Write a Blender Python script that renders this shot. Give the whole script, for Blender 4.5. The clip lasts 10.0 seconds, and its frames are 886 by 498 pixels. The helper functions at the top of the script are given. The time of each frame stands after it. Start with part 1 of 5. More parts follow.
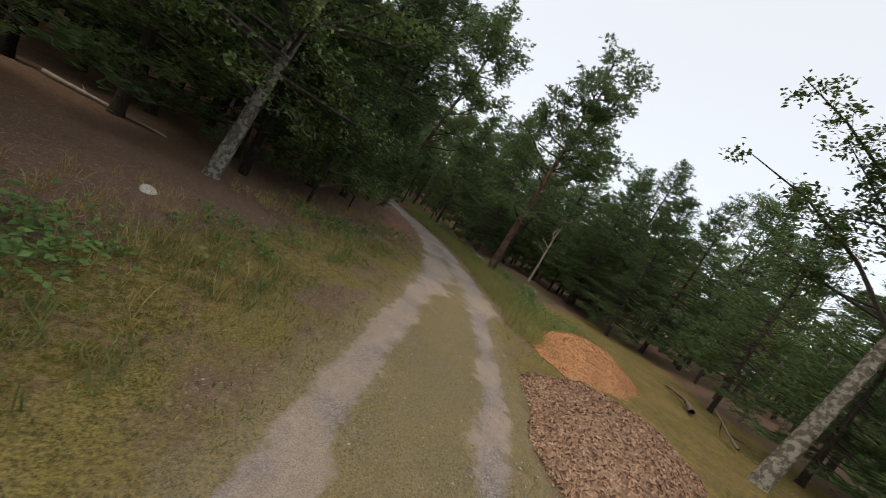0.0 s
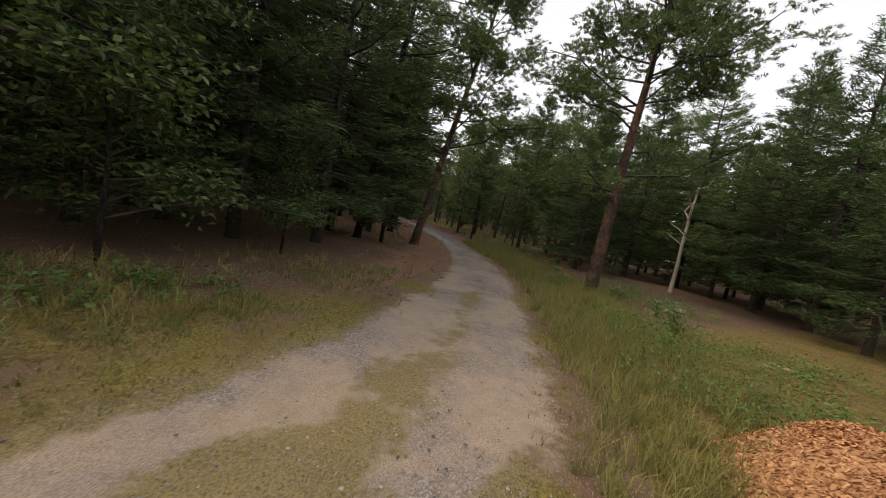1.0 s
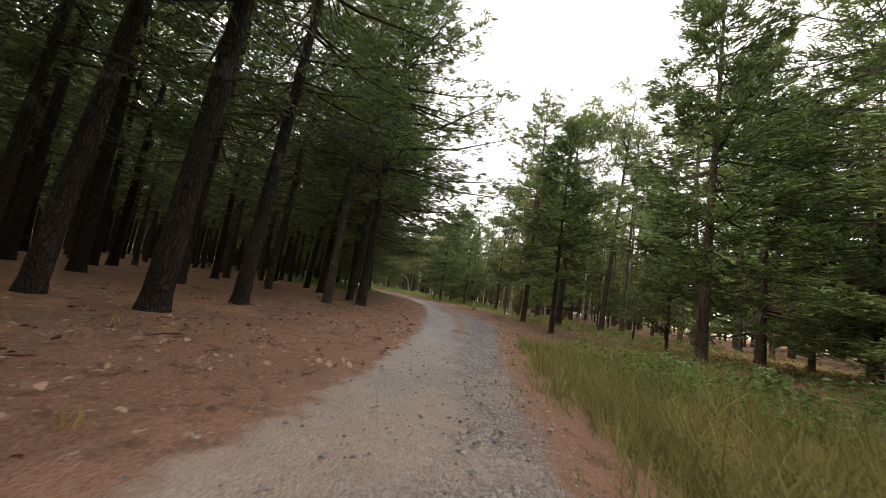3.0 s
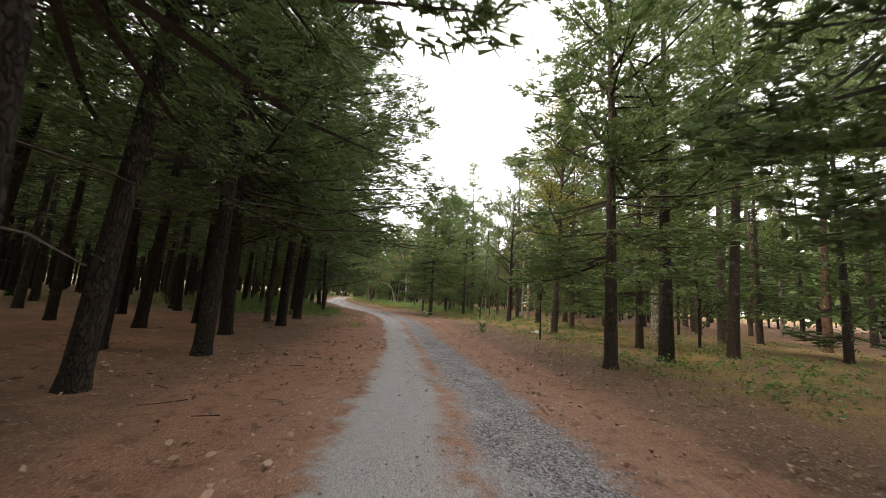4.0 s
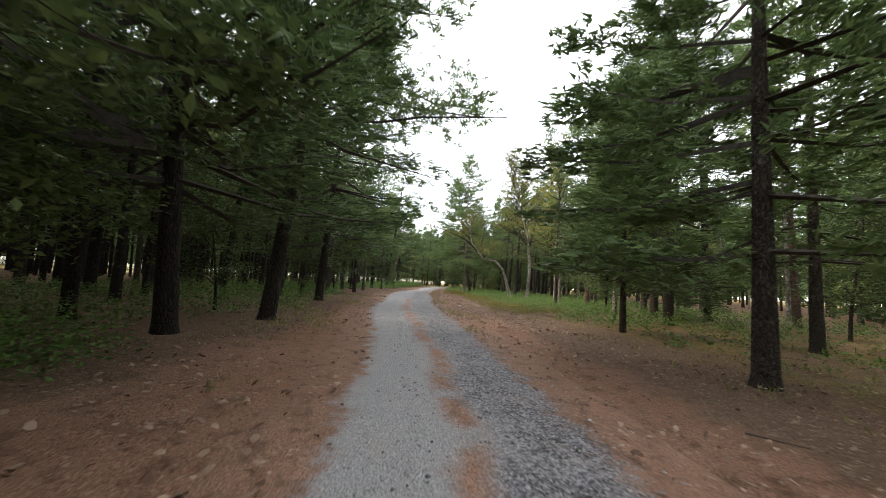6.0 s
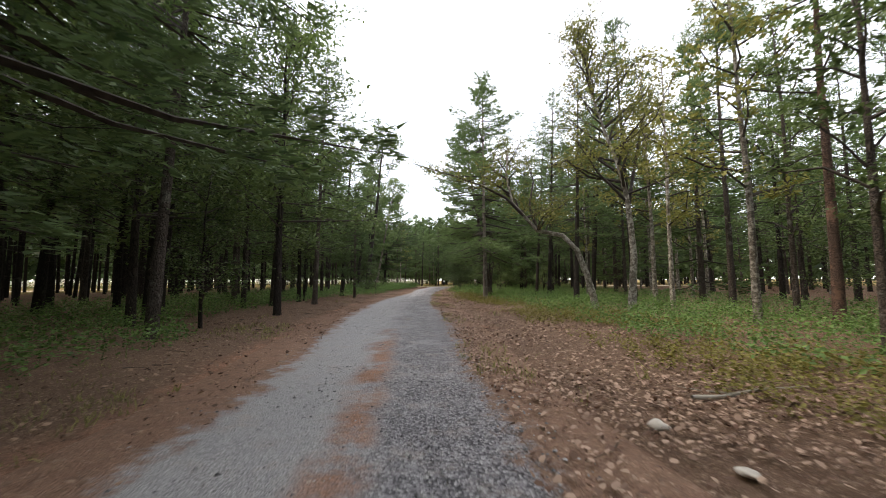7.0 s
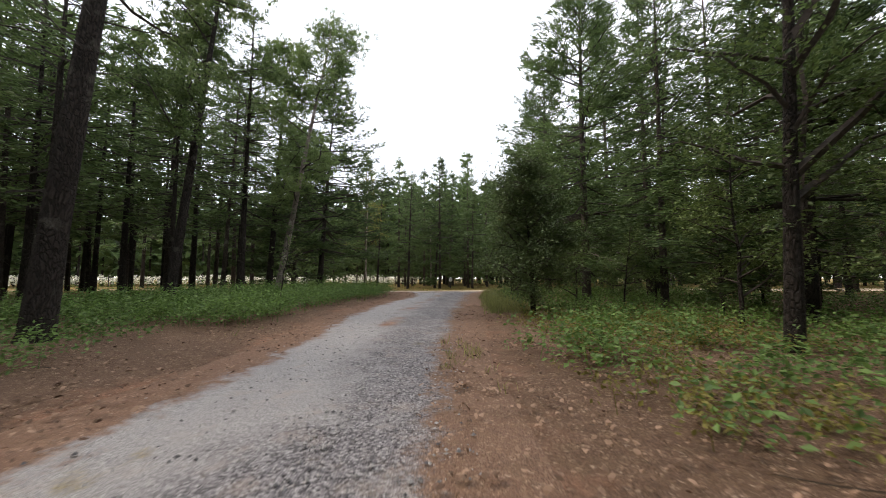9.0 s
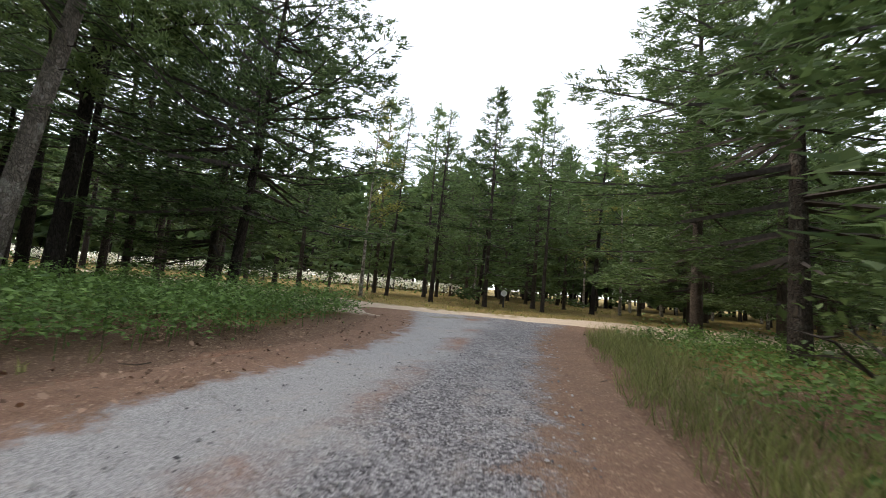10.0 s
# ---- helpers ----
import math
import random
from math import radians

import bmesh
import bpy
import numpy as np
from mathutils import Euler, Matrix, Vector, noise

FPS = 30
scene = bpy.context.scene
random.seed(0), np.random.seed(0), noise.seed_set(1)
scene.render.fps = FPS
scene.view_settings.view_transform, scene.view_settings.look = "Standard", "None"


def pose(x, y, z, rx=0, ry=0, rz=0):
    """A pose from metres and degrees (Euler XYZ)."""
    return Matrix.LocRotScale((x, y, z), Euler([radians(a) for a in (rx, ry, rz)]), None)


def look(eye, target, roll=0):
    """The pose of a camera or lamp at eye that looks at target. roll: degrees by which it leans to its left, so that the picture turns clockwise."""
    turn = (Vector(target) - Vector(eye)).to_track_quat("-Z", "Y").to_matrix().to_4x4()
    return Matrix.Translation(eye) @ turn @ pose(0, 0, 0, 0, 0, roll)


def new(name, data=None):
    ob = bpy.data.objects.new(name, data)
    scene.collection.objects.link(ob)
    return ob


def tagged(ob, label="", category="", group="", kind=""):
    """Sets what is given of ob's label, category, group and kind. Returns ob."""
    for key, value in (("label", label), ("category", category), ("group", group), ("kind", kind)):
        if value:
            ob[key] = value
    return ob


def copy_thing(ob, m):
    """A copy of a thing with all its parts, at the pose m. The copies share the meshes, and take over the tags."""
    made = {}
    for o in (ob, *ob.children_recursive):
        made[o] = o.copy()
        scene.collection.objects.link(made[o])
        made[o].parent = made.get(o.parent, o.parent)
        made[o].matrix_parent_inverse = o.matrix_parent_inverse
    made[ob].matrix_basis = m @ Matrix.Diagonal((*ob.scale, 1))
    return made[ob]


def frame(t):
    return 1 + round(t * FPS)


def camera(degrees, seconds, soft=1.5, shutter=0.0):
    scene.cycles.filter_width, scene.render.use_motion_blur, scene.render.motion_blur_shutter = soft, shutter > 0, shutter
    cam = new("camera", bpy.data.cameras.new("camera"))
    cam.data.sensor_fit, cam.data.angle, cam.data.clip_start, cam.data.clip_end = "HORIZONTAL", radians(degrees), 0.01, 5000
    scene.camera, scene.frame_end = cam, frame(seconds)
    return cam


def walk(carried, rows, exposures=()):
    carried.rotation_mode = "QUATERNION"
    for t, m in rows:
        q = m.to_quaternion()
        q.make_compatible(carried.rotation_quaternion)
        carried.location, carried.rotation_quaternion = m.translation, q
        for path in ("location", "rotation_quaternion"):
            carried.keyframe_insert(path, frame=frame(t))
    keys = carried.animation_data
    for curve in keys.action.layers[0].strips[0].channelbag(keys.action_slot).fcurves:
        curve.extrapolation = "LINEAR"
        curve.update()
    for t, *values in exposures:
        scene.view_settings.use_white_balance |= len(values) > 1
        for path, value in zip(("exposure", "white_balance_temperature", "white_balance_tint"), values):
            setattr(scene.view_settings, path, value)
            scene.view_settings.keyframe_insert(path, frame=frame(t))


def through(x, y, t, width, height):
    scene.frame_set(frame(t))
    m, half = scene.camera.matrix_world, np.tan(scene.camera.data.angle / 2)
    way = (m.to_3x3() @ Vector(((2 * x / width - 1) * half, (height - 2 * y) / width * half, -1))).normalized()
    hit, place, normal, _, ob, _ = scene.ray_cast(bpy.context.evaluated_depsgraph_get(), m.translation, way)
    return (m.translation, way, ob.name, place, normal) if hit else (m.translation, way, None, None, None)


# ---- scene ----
PATH = [
    (0, (-25.127, -71.473, 2.532), (-23.643, -70.151, 2.310), 29.96),
    (0.5, (-20.648, -70.471, 2.576), (-19.683, -68.754, 2.224), 23.74),
    (1, (-16.849, -67.616, 2.080), (-15.885, -65.875, 1.880), 11.63),
    (1.5, (-13.476, -64.209, 1.331), (-12.480, -62.475, 1.294), 6.47),
    (2, (-10.741, -60.094, 1.004), (-9.840, -58.314, 1.138), 6.48),
    (2.5, (-7.772, -55.315, 0.922), (-7.181, -53.410, 1.070), 11.50),
    (2.7, (-6.866, -53.537, 0.778), (-6.348, -51.614, 0.962), 10.90),
    (3.8, (-2.845, -42.209, 1.433), (-2.288, -40.308, 1.704), 3.12),
    (4, (-2.221, -39.755, 1.417), (-1.692, -37.844, 1.680), 3.52),
    (4.2, (-1.636, -37.252, 1.387), (-1.164, -35.327, 1.655), 4.00),
    (4.5, (-0.756, -33.496, 1.328), (-0.428, -31.536, 1.558), 6.21),
    (4.8, (0.125, -29.836, 1.272), (0.308, -27.856, 1.484), 7.46),
    (5, (0.558, -27.504, 1.268), (0.671, -25.517, 1.466), 7.41),
    (5.5, (1.481, -21.485, 1.101), (1.462, -19.494, 1.288), 4.98),
    (7, (-0.000, 0.000, 1.272), (0.022, 1.993, 1.440), -0.26),
    (7.3, (0.040, 4.802, 1.343), (0.004, 6.794, 1.512), -0.38),
    (7.5, (0.119, 7.934, 1.414), (0.042, 9.926, 1.566), 0.78),
    (8, (-0.125, 15.872, 1.478), (-0.206, 17.867, 1.603), 2.09),
    (8.2, (-0.330, 19.097, 1.443), (-0.383, 21.092, 1.573), 1.34),
    (8.5, (-0.454, 23.985, 1.398), (-0.439, 25.980, 1.534), -0.00),
    (8.8, (-0.418, 28.686, 1.294), (-0.386, 30.680, 1.438), -0.02),
    (9, (-0.393, 31.667, 1.184), (-0.359, 33.660, 1.345), -0.14),
    (9.5, (-0.099, 38.707, 1.162), (-0.097, 40.702, 1.296), -2.07),
    (10, (0.215, 45.642, 1.252), (-0.058, 47.614, 1.447), 4.80),
]
cam = camera(99.8, 10.0, soft=0.5, shutter=0.05)
walk(cam, [(t, look(eye, target, roll)) for t, eye, target, roll in PATH],
     exposures=[(0.0, -0.35, 7100, 12), (0.5, -0.4, 7400, 14), (1.0, -0.2, 7700, 15), (2.0, 0.8, 8100, 18), (2.7, 0.9, 8300, 18), (4.0, 1.2, 8000, 16), (5.7, 1.15, 7200, 12), (7.0, 0.7, 7200, 14), (8.0, 0.6, 7300, 17), (8.5, 0.48, 7200, 16), (9.0, 0.48, 7200, 15), (10.0, 0.72, 6900, 12)])

# ---- sky and light: a bright overcast day ----
world = bpy.data.worlds.new("overcast_sky")
scene.world = world
world.use_nodes = True
wn = world.node_tree
wn.nodes.clear()
w_out = wn.nodes.new("ShaderNodeOutputWorld")
w_add = wn.nodes.new("ShaderNodeAddShader")
w_sky = wn.nodes.new("ShaderNodeTexSky")
w_sky.sky_type, w_sky.sun_disc = "NISHITA", False
w_sky.sun_elevation, w_sky.sun_rotation = radians(47), radians(281.7)
w_bg = wn.nodes.new("ShaderNodeBackground")
w_bg.inputs["Strength"].default_value = 0.08
w_cloud = wn.nodes.new("ShaderNodeBackground")
w_cloud.inputs["Color"].default_value = (0.9, 0.965, 1.04, 1)
w_cloud.inputs["Strength"].default_value = 1.05
wn.links.new(w_sky.outputs["Color"], w_bg.inputs["Color"])
wn.links.new(w_bg.outputs[0], w_add.inputs[0])
wn.links.new(w_cloud.outputs[0], w_add.inputs[1])
wn.links.new(w_add.outputs[0], w_out.inputs["Surface"])

sun_data = bpy.data.lights.new("sun", "SUN")
sun_data.energy, sun_data.angle, sun_data.color = 1.9, radians(18), (1.0, 0.9, 0.75)
sun = new("sun", sun_data)
sun.matrix_world = look((-58, 12, 65), (0, 0, 0))


# ---- materials ----
def material(name):
    m = bpy.data.materials.new(name)
    m.use_nodes = True
    nt = m.node_tree
    b = nt.nodes["Principled BSDF"]
    return m, nt, b


def node(nt, kind, **sets):
    n = nt.nodes.new("ShaderNode" + kind)
    for k, v in sets.items():
        if k == "op":
            n.operation = v
        elif k == "blend":
            n.data_type, n.blend_type = "RGBA", v
        elif k == "attr":
            n.attribute_name = v
        else:
            n.inputs[k].default_value = v
    return n


def noise_tex(nt, coord, scale, detail=4.0, rough=0.6):
    n = node(nt, "TexNoise", Scale=scale, Detail=detail, Roughness=rough)
    nt.links.new(coord, n.inputs["Vector"])
    return n.outputs["Fac"]


def ramp(nt, fac, stops):
    r = nt.nodes.new("ShaderNodeValToRGB")
    e = r.color_ramp.elements
    while len(e) < len(stops):
        e.new(0.5)
    for el, (p, c) in zip(e, stops):
        el.position = p
        el.color = (*c, 1) if len(c) == 3 else c
    nt.links.new(fac, r.inputs["Fac"])
    return r.outputs["Color"]


def mixc(nt, fac, a, b, blend="MIX"):
    n = node(nt, "Mix", blend=blend)
    for sock, v in ((n.inputs["Factor"], fac), (n.inputs[6], a), (n.inputs[7], b)):
        if hasattr(v, "links"):
            nt.links.new(v, sock)
        elif isinstance(v, (int, float)):
            sock.default_value = v
        else:
            sock.default_value = (*v, 1)
    return n.outputs[2]


def calc(nt, op, a, b=0.0, c=0.0):
    n = node(nt, "Math", op=op)
    for i, v in enumerate((a, b, c)):
        if hasattr(v, "links"):
            nt.links.new(v, n.inputs[i])
        else:
            n.inputs[i].default_value = v
    return n.outputs[0]


def smooth(nt, v, lo, hi):
    n = nt.nodes.new("ShaderNodeMapRange")
    n.interpolation_type = "SMOOTHSTEP"
    nt.links.new(v, n.inputs["Value"])
    n.inputs["From Min"].default_value, n.inputs["From Max"].default_value = lo, hi
    return n.outputs["Result"]


def coords(nt, which="Object"):
    return nt.nodes.new("ShaderNodeTexCoord").outputs[which]


def bump(nt, b, height, strength, dist=0.02):
    n = node(nt, "Bump", Strength=strength, Distance=dist)
    nt.links.new(height, n.inputs["Height"])
    nt.links.new(n.outputs["Normal"], b.inputs["Normal"])


def foliage(name, dark, light, shine=0.35, through=0.3, big=0.35, tree_var=True):
    """Leaves and needles: each its own tone, clumps lighter and darker, some light passing through."""
    m, nt, b = material(name)
    geo = nt.nodes.new("ShaderNodeNewGeometry")
    co = coords(nt)
    clump = noise_tex(nt, co, big, 3.0)
    v = calc(nt, "MULTIPLY_ADD", geo.outputs["Random Per Island"], 0.55, calc(nt, "MULTIPLY", clump, 0.6))
    if tree_var:
        info = nt.nodes.new("ShaderNodeObjectInfo")
        v = calc(nt, "ADD", v, calc(nt, "MULTIPLY_ADD", info.outputs["Random"], 0.36, -0.18))
    col = ramp(nt, v, [(0.15, dark), (0.85, light)])
    nt.links.new(col, b.inputs["Base Color"])
    b.inputs["Roughness"].default_value = 0.55
    b.inputs["Specular IOR Level"].default_value = shine
    tr = nt.nodes.new("ShaderNodeBsdfTranslucent")
    nt.links.new(col, tr.inputs["Color"])
    mx = nt.nodes.new("ShaderNodeMixShader")
    mx.inputs[0].default_value = through
    nt.links.new(b.outputs[0], mx.inputs[1])
    nt.links.new(tr.outputs[0], mx.inputs[2])
    nt.links.new(mx.outputs[0], nt.nodes["Material Output"].inputs["Surface"])
    return m


def bark(name, dark, light, patch, amount, plates=9.0, long=0.28, blot=2.6):
    """Bark in long plates with furrows, and patches of lichen or bare red scales."""
    m, nt, b = material(name)
    co = coords(nt)
    mp = node(nt, "Mapping")
    mp.inputs["Scale"].default_value = (1, 1, long)
    nt.links.new(co, mp.inputs["Vector"])
    vo = node(nt, "TexVoronoi", Scale=plates)
    vo.feature = "DISTANCE_TO_EDGE"
    wob = node(nt, "TexNoise", Scale=4.0, Detail=3.0)
    nt.links.new(mp.outputs[0], wob.inputs["Vector"])
    bent = mixc(nt, 0.25, mp.outputs[0], wob.outputs["Color"])
    nt.links.new(bent, vo.inputs["Vector"])
    furrow = calc(nt, "MULTIPLY_ADD", smooth(nt, vo.outputs["Distance"], 0.0, 0.2), 0.7, 0.3)
    grain = noise_tex(nt, mp.outputs[0], 38.0, 5.0)
    col = mixc(nt, furrow, dark, mixc(nt, grain, dark, light))
    spots = smooth(nt, noise_tex(nt, co, blot, 5.0), 0.62 - 0.3 * amount, 0.72 - 0.25 * amount)
    col = mixc(nt, calc(nt, "MULTIPLY", spots, calc(nt, "MULTIPLY_ADD", grain, 0.6, 0.3)), col, patch)
    info = nt.nodes.new("ShaderNodeObjectInfo")
    hsv = node(nt, "HueSaturation")
    nt.links.new(col, hsv.inputs["Color"])
    nt.links.new(calc(nt, "MULTIPLY_ADD", info.outputs["Random"], 0.5, 0.75), hsv.inputs["Value"])
    nt.links.new(hsv.outputs[0], b.inputs["Base Color"])
    b.inputs["Roughness"].default_value = 0.92
    b.inputs["Specular IOR Level"].default_value = 0.2
    bump(nt, b, calc(nt, "ADD", furrow, calc(nt, "MULTIPLY", grain, 0.4)), 1.0, 0.04)
    return m


def plain(name, dark, light, scale=8.0, rough=0.85, relief=0.3, island=0.0):
    m, nt, b = material(name)
    co = coords(nt)
    v = calc(nt, "ADD", calc(nt, "MULTIPLY", noise_tex(nt, co, scale, 5.0), 1.0 - island),
             calc(nt, "MULTIPLY", nt.nodes.new("ShaderNodeNewGeometry").outputs["Random Per Island"], island))
    nt.links.new(ramp(nt, v, [(0.2, dark), (0.8, light)]), b.inputs["Base Color"])
    b.inputs["Roughness"].default_value = rough
    b.inputs["Specular IOR Level"].default_value = 0.25
    if relief:
        bump(nt, b, noise_tex(nt, co, scale * 4, 4.0), relief, 0.01)
    return m


M_NEEDLE = foliage("white_pine_needles", (0.032, 0.06, 0.022), (0.155, 0.235, 0.085), 0.3, 0.34)
M_PITCH = foliage("pitch_pine_needles", (0.045, 0.08, 0.028), (0.2, 0.285, 0.1), 0.3, 0.3)
M_OAK = foliage("oak_leaves", (0.034, 0.062, 0.02), (0.165, 0.235, 0.075), 0.45, 0.38)
M_OAK_PALE = foliage("pale_oak_leaves", (0.085, 0.105, 0.024), (0.33, 0.32, 0.085), 0.45, 0.42)
M_HOLLY = foliage("holly_leaves", (0.03, 0.055, 0.02), (0.135, 0.195, 0.07), 0.5, 0.25)
M_SHRUB = foliage("shrub_leaves", (0.035, 0.08, 0.02), (0.19, 0.32, 0.085), 0.4, 0.38, 0.6, False)
M_SHRUB_TURN = foliage("turning_shrub_leaves", (0.09, 0.075, 0.02), (0.27, 0.25, 0.06), 0.35, 0.3, 0.8, False)
M_GRASS = foliage("green_grass", (0.065, 0.085, 0.026), (0.42, 0.4, 0.15), 0.3, 0.38, 0.9, False)
M_GRASS_TALL = foliage("tall_green_grass", (0.07, 0.088, 0.03), (0.32, 0.35, 0.13), 0.3, 0.4, 0.5, False)
M_DRY = foliage("dry_grass", (0.22, 0.16, 0.05), (0.52, 0.41, 0.15), 0.25, 0.25, 0.6, False)
M_BARK = bark("grey_pine_bark", (0.03, 0.025, 0.022), (0.16, 0.13, 0.108), (0.2, 0.195, 0.165), 0.25, 32.0, 0.42)
M_BARK_RED = bark("red_pine_bark", (0.04, 0.027, 0.022), (0.24, 0.16, 0.125), (0.26, 0.15, 0.105), 0.5, 30.0, 0.7)
M_BARK_OAK = bark("pale_oak_bark", (0.1, 0.088, 0.072), (0.36, 0.32, 0.26), (0.6, 0.57, 0.49), 0.55, 34.0, 0.5, 7.0)
M_BARK_PALE = bark("pale_grey_pine_bark", (0.1, 0.085, 0.074), (0.37, 0.32, 0.275), (0.45, 0.43, 0.38), 0.3, 34.0, 0.45)
M_BARK_DARK = bark("dark_bark", (0.015, 0.013, 0.012), (0.085, 0.068, 0.058), (0.12, 0.11, 0.095), 0.2, 26.0, 0.3)
M_LIMB = plain("limb_bark", (0.025, 0.021, 0.018), (0.1, 0.085, 0.075), 12.0)
M_DEAD = plain("bare_grey_wood", (0.2, 0.18, 0.15), (0.48, 0.44, 0.37), 9.0)
M_LEAF_LITTER = plain("fallen_oak_leaves", (0.09, 0.05, 0.03), (0.34, 0.22, 0.15), 3.0, 0.7, 0.0, 0.9)
M_LEAF_PALE = plain("pale_fallen_oak_leaves", (0.12, 0.065, 0.042), (0.4, 0.275, 0.2), 3.0, 0.7, 0.0, 0.9)
M_TWIG = plain("fallen_twigs", (0.04, 0.03, 0.025), (0.22, 0.18, 0.14), 5.0, 0.9, 0.0, 0.8)
M_STONE = plain("gravel_stone", (0.1, 0.096, 0.1), (0.4, 0.385, 0.37), 5.0, 0.85, 0.0, 0.9)
M_ROCK = plain("pale_rock", (0.38, 0.34, 0.29), (0.66, 0.62, 0.55), 14.0, 0.85, 0.5)
M_CHIP_O = plain("fresh_orange_wood_chips", (0.28, 0.11, 0.045), (0.74, 0.42, 0.215), 34.0, 0.8, 0.3, 0.6)
M_CHIP_B = plain("weathered_brown_wood_chips", (0.07, 0.034, 0.022), (0.56, 0.36, 0.24), 34.0, 0.8, 0.3, 0.6)
M_BLOSSOM = foliage("white_blossom", (0.45, 0.47, 0.36), (0.86, 0.86, 0.78), 0.2, 0.3, 0.8, False)
M_UMBEL = foliage("white_umbels", (0.3, 0.29, 0.2), (0.62, 0.6, 0.5), 0.2, 0.3, 1.5, False)
M_SIGN = plain("white_sign_face", (0.7, 0.7, 0.68), (0.82, 0.82, 0.8), 3.0, 0.5, 0.0)
M_POST = plain("dark_post", (0.03, 0.03, 0.03), (0.09, 0.085, 0.08), 6.0)


def litter_colour(nt, co):
    """Brown leaf and needle litter."""
    a = noise_tex(nt, co, 0.5, 4.0)
    b2 = noise_tex(nt, co, 5.0, 6.0, 0.7)
    c = noise_tex(nt, co, 42.0, 6.0, 0.8)
    col = mixc(nt, a, (0.28, 0.165, 0.115), (0.4, 0.265, 0.19))
    col = mixc(nt, smooth(nt, b2, 0.42, 0.66), col, (0.41, 0.27, 0.18))
    col = mixc(nt, smooth(nt, c, 0.4, 0.6), mixc(nt, 0.75, col, (0.05, 0.03, 0.02)), col)
    cell, shade = leaf_cells(nt, co, 24.0)
    leafed = mixc(nt, shade, (0.05, 0.03, 0.02), ramp(nt, cell, [(0.0, (0.1, 0.06, 0.038)), (0.5, (0.25, 0.16, 0.105)), (0.85, (0.42, 0.3, 0.21)), (1.0, (0.58, 0.45, 0.34))]))
    return mixc(nt, calc(nt, "MULTIPLY", smooth(nt, c, 0.42, 0.58), 0.7), col, leafed), b2, calc(nt, "ADD", c, calc(nt, "MULTIPLY", shade, 0.5))


def leaf_cells(nt, co, scale):
    """Flat overlapping scraps: a random value for each, and how far inside its edge."""
    wob = node(nt, "TexNoise", Scale=scale * 0.8, Detail=2.0)
    nt.links.new(co, wob.inputs["Vector"])
    bent = mixc(nt, 0.06, co, wob.outputs["Color"])
    va = node(nt, "TexVoronoi", Scale=scale)
    nt.links.new(bent, va.inputs["Vector"])
    sep = node(nt, "SeparateColor")
    nt.links.new(va.outputs["Color"], sep.inputs[0])
    ve = node(nt, "TexVoronoi", Scale=scale)
    ve.feature = "DISTANCE_TO_EDGE"
    nt.links.new(bent, ve.inputs["Vector"])
    return sep.outputs[0], smooth(nt, ve.outputs["Distance"], 0.0, 0.3)


def needle_colour(nt, co):
    """Orange carpet of fallen pine needles."""
    a = noise_tex(nt, co, 0.9, 4.0)
    a2 = noise_tex(nt, co, 3.5, 5.0, 0.65)
    c = noise_tex(nt, co, 48.0, 6.0, 0.85)
    col = mixc(nt, a, (0.34, 0.172, 0.112), (0.5, 0.295, 0.205))
    col = mixc(nt, calc(nt, "MULTIPLY", smooth(nt, a2, 0.5, 0.68), 0.75), col, (0.17, 0.096, 0.062))
    col = mixc(nt, smooth(nt, c, 0.4, 0.6), mixc(nt, 0.65, col, (0.07, 0.036, 0.022)), col)
    cell, shade = leaf_cells(nt, co, 26.0)
    some = calc(nt, "MULTIPLY", smooth(nt, cell, 0.8, 0.84), calc(nt, "MULTIPLY", shade, smooth(nt, a2, 0.4, 0.56)))
    return mixc(nt, calc(nt, "MULTIPLY", some, 0.75), col, ramp(nt, cell, [(0.8, (0.08, 0.05, 0.034)), (0.9, (0.3, 0.2, 0.14)), (1.0, (0.55, 0.42, 0.32))]))


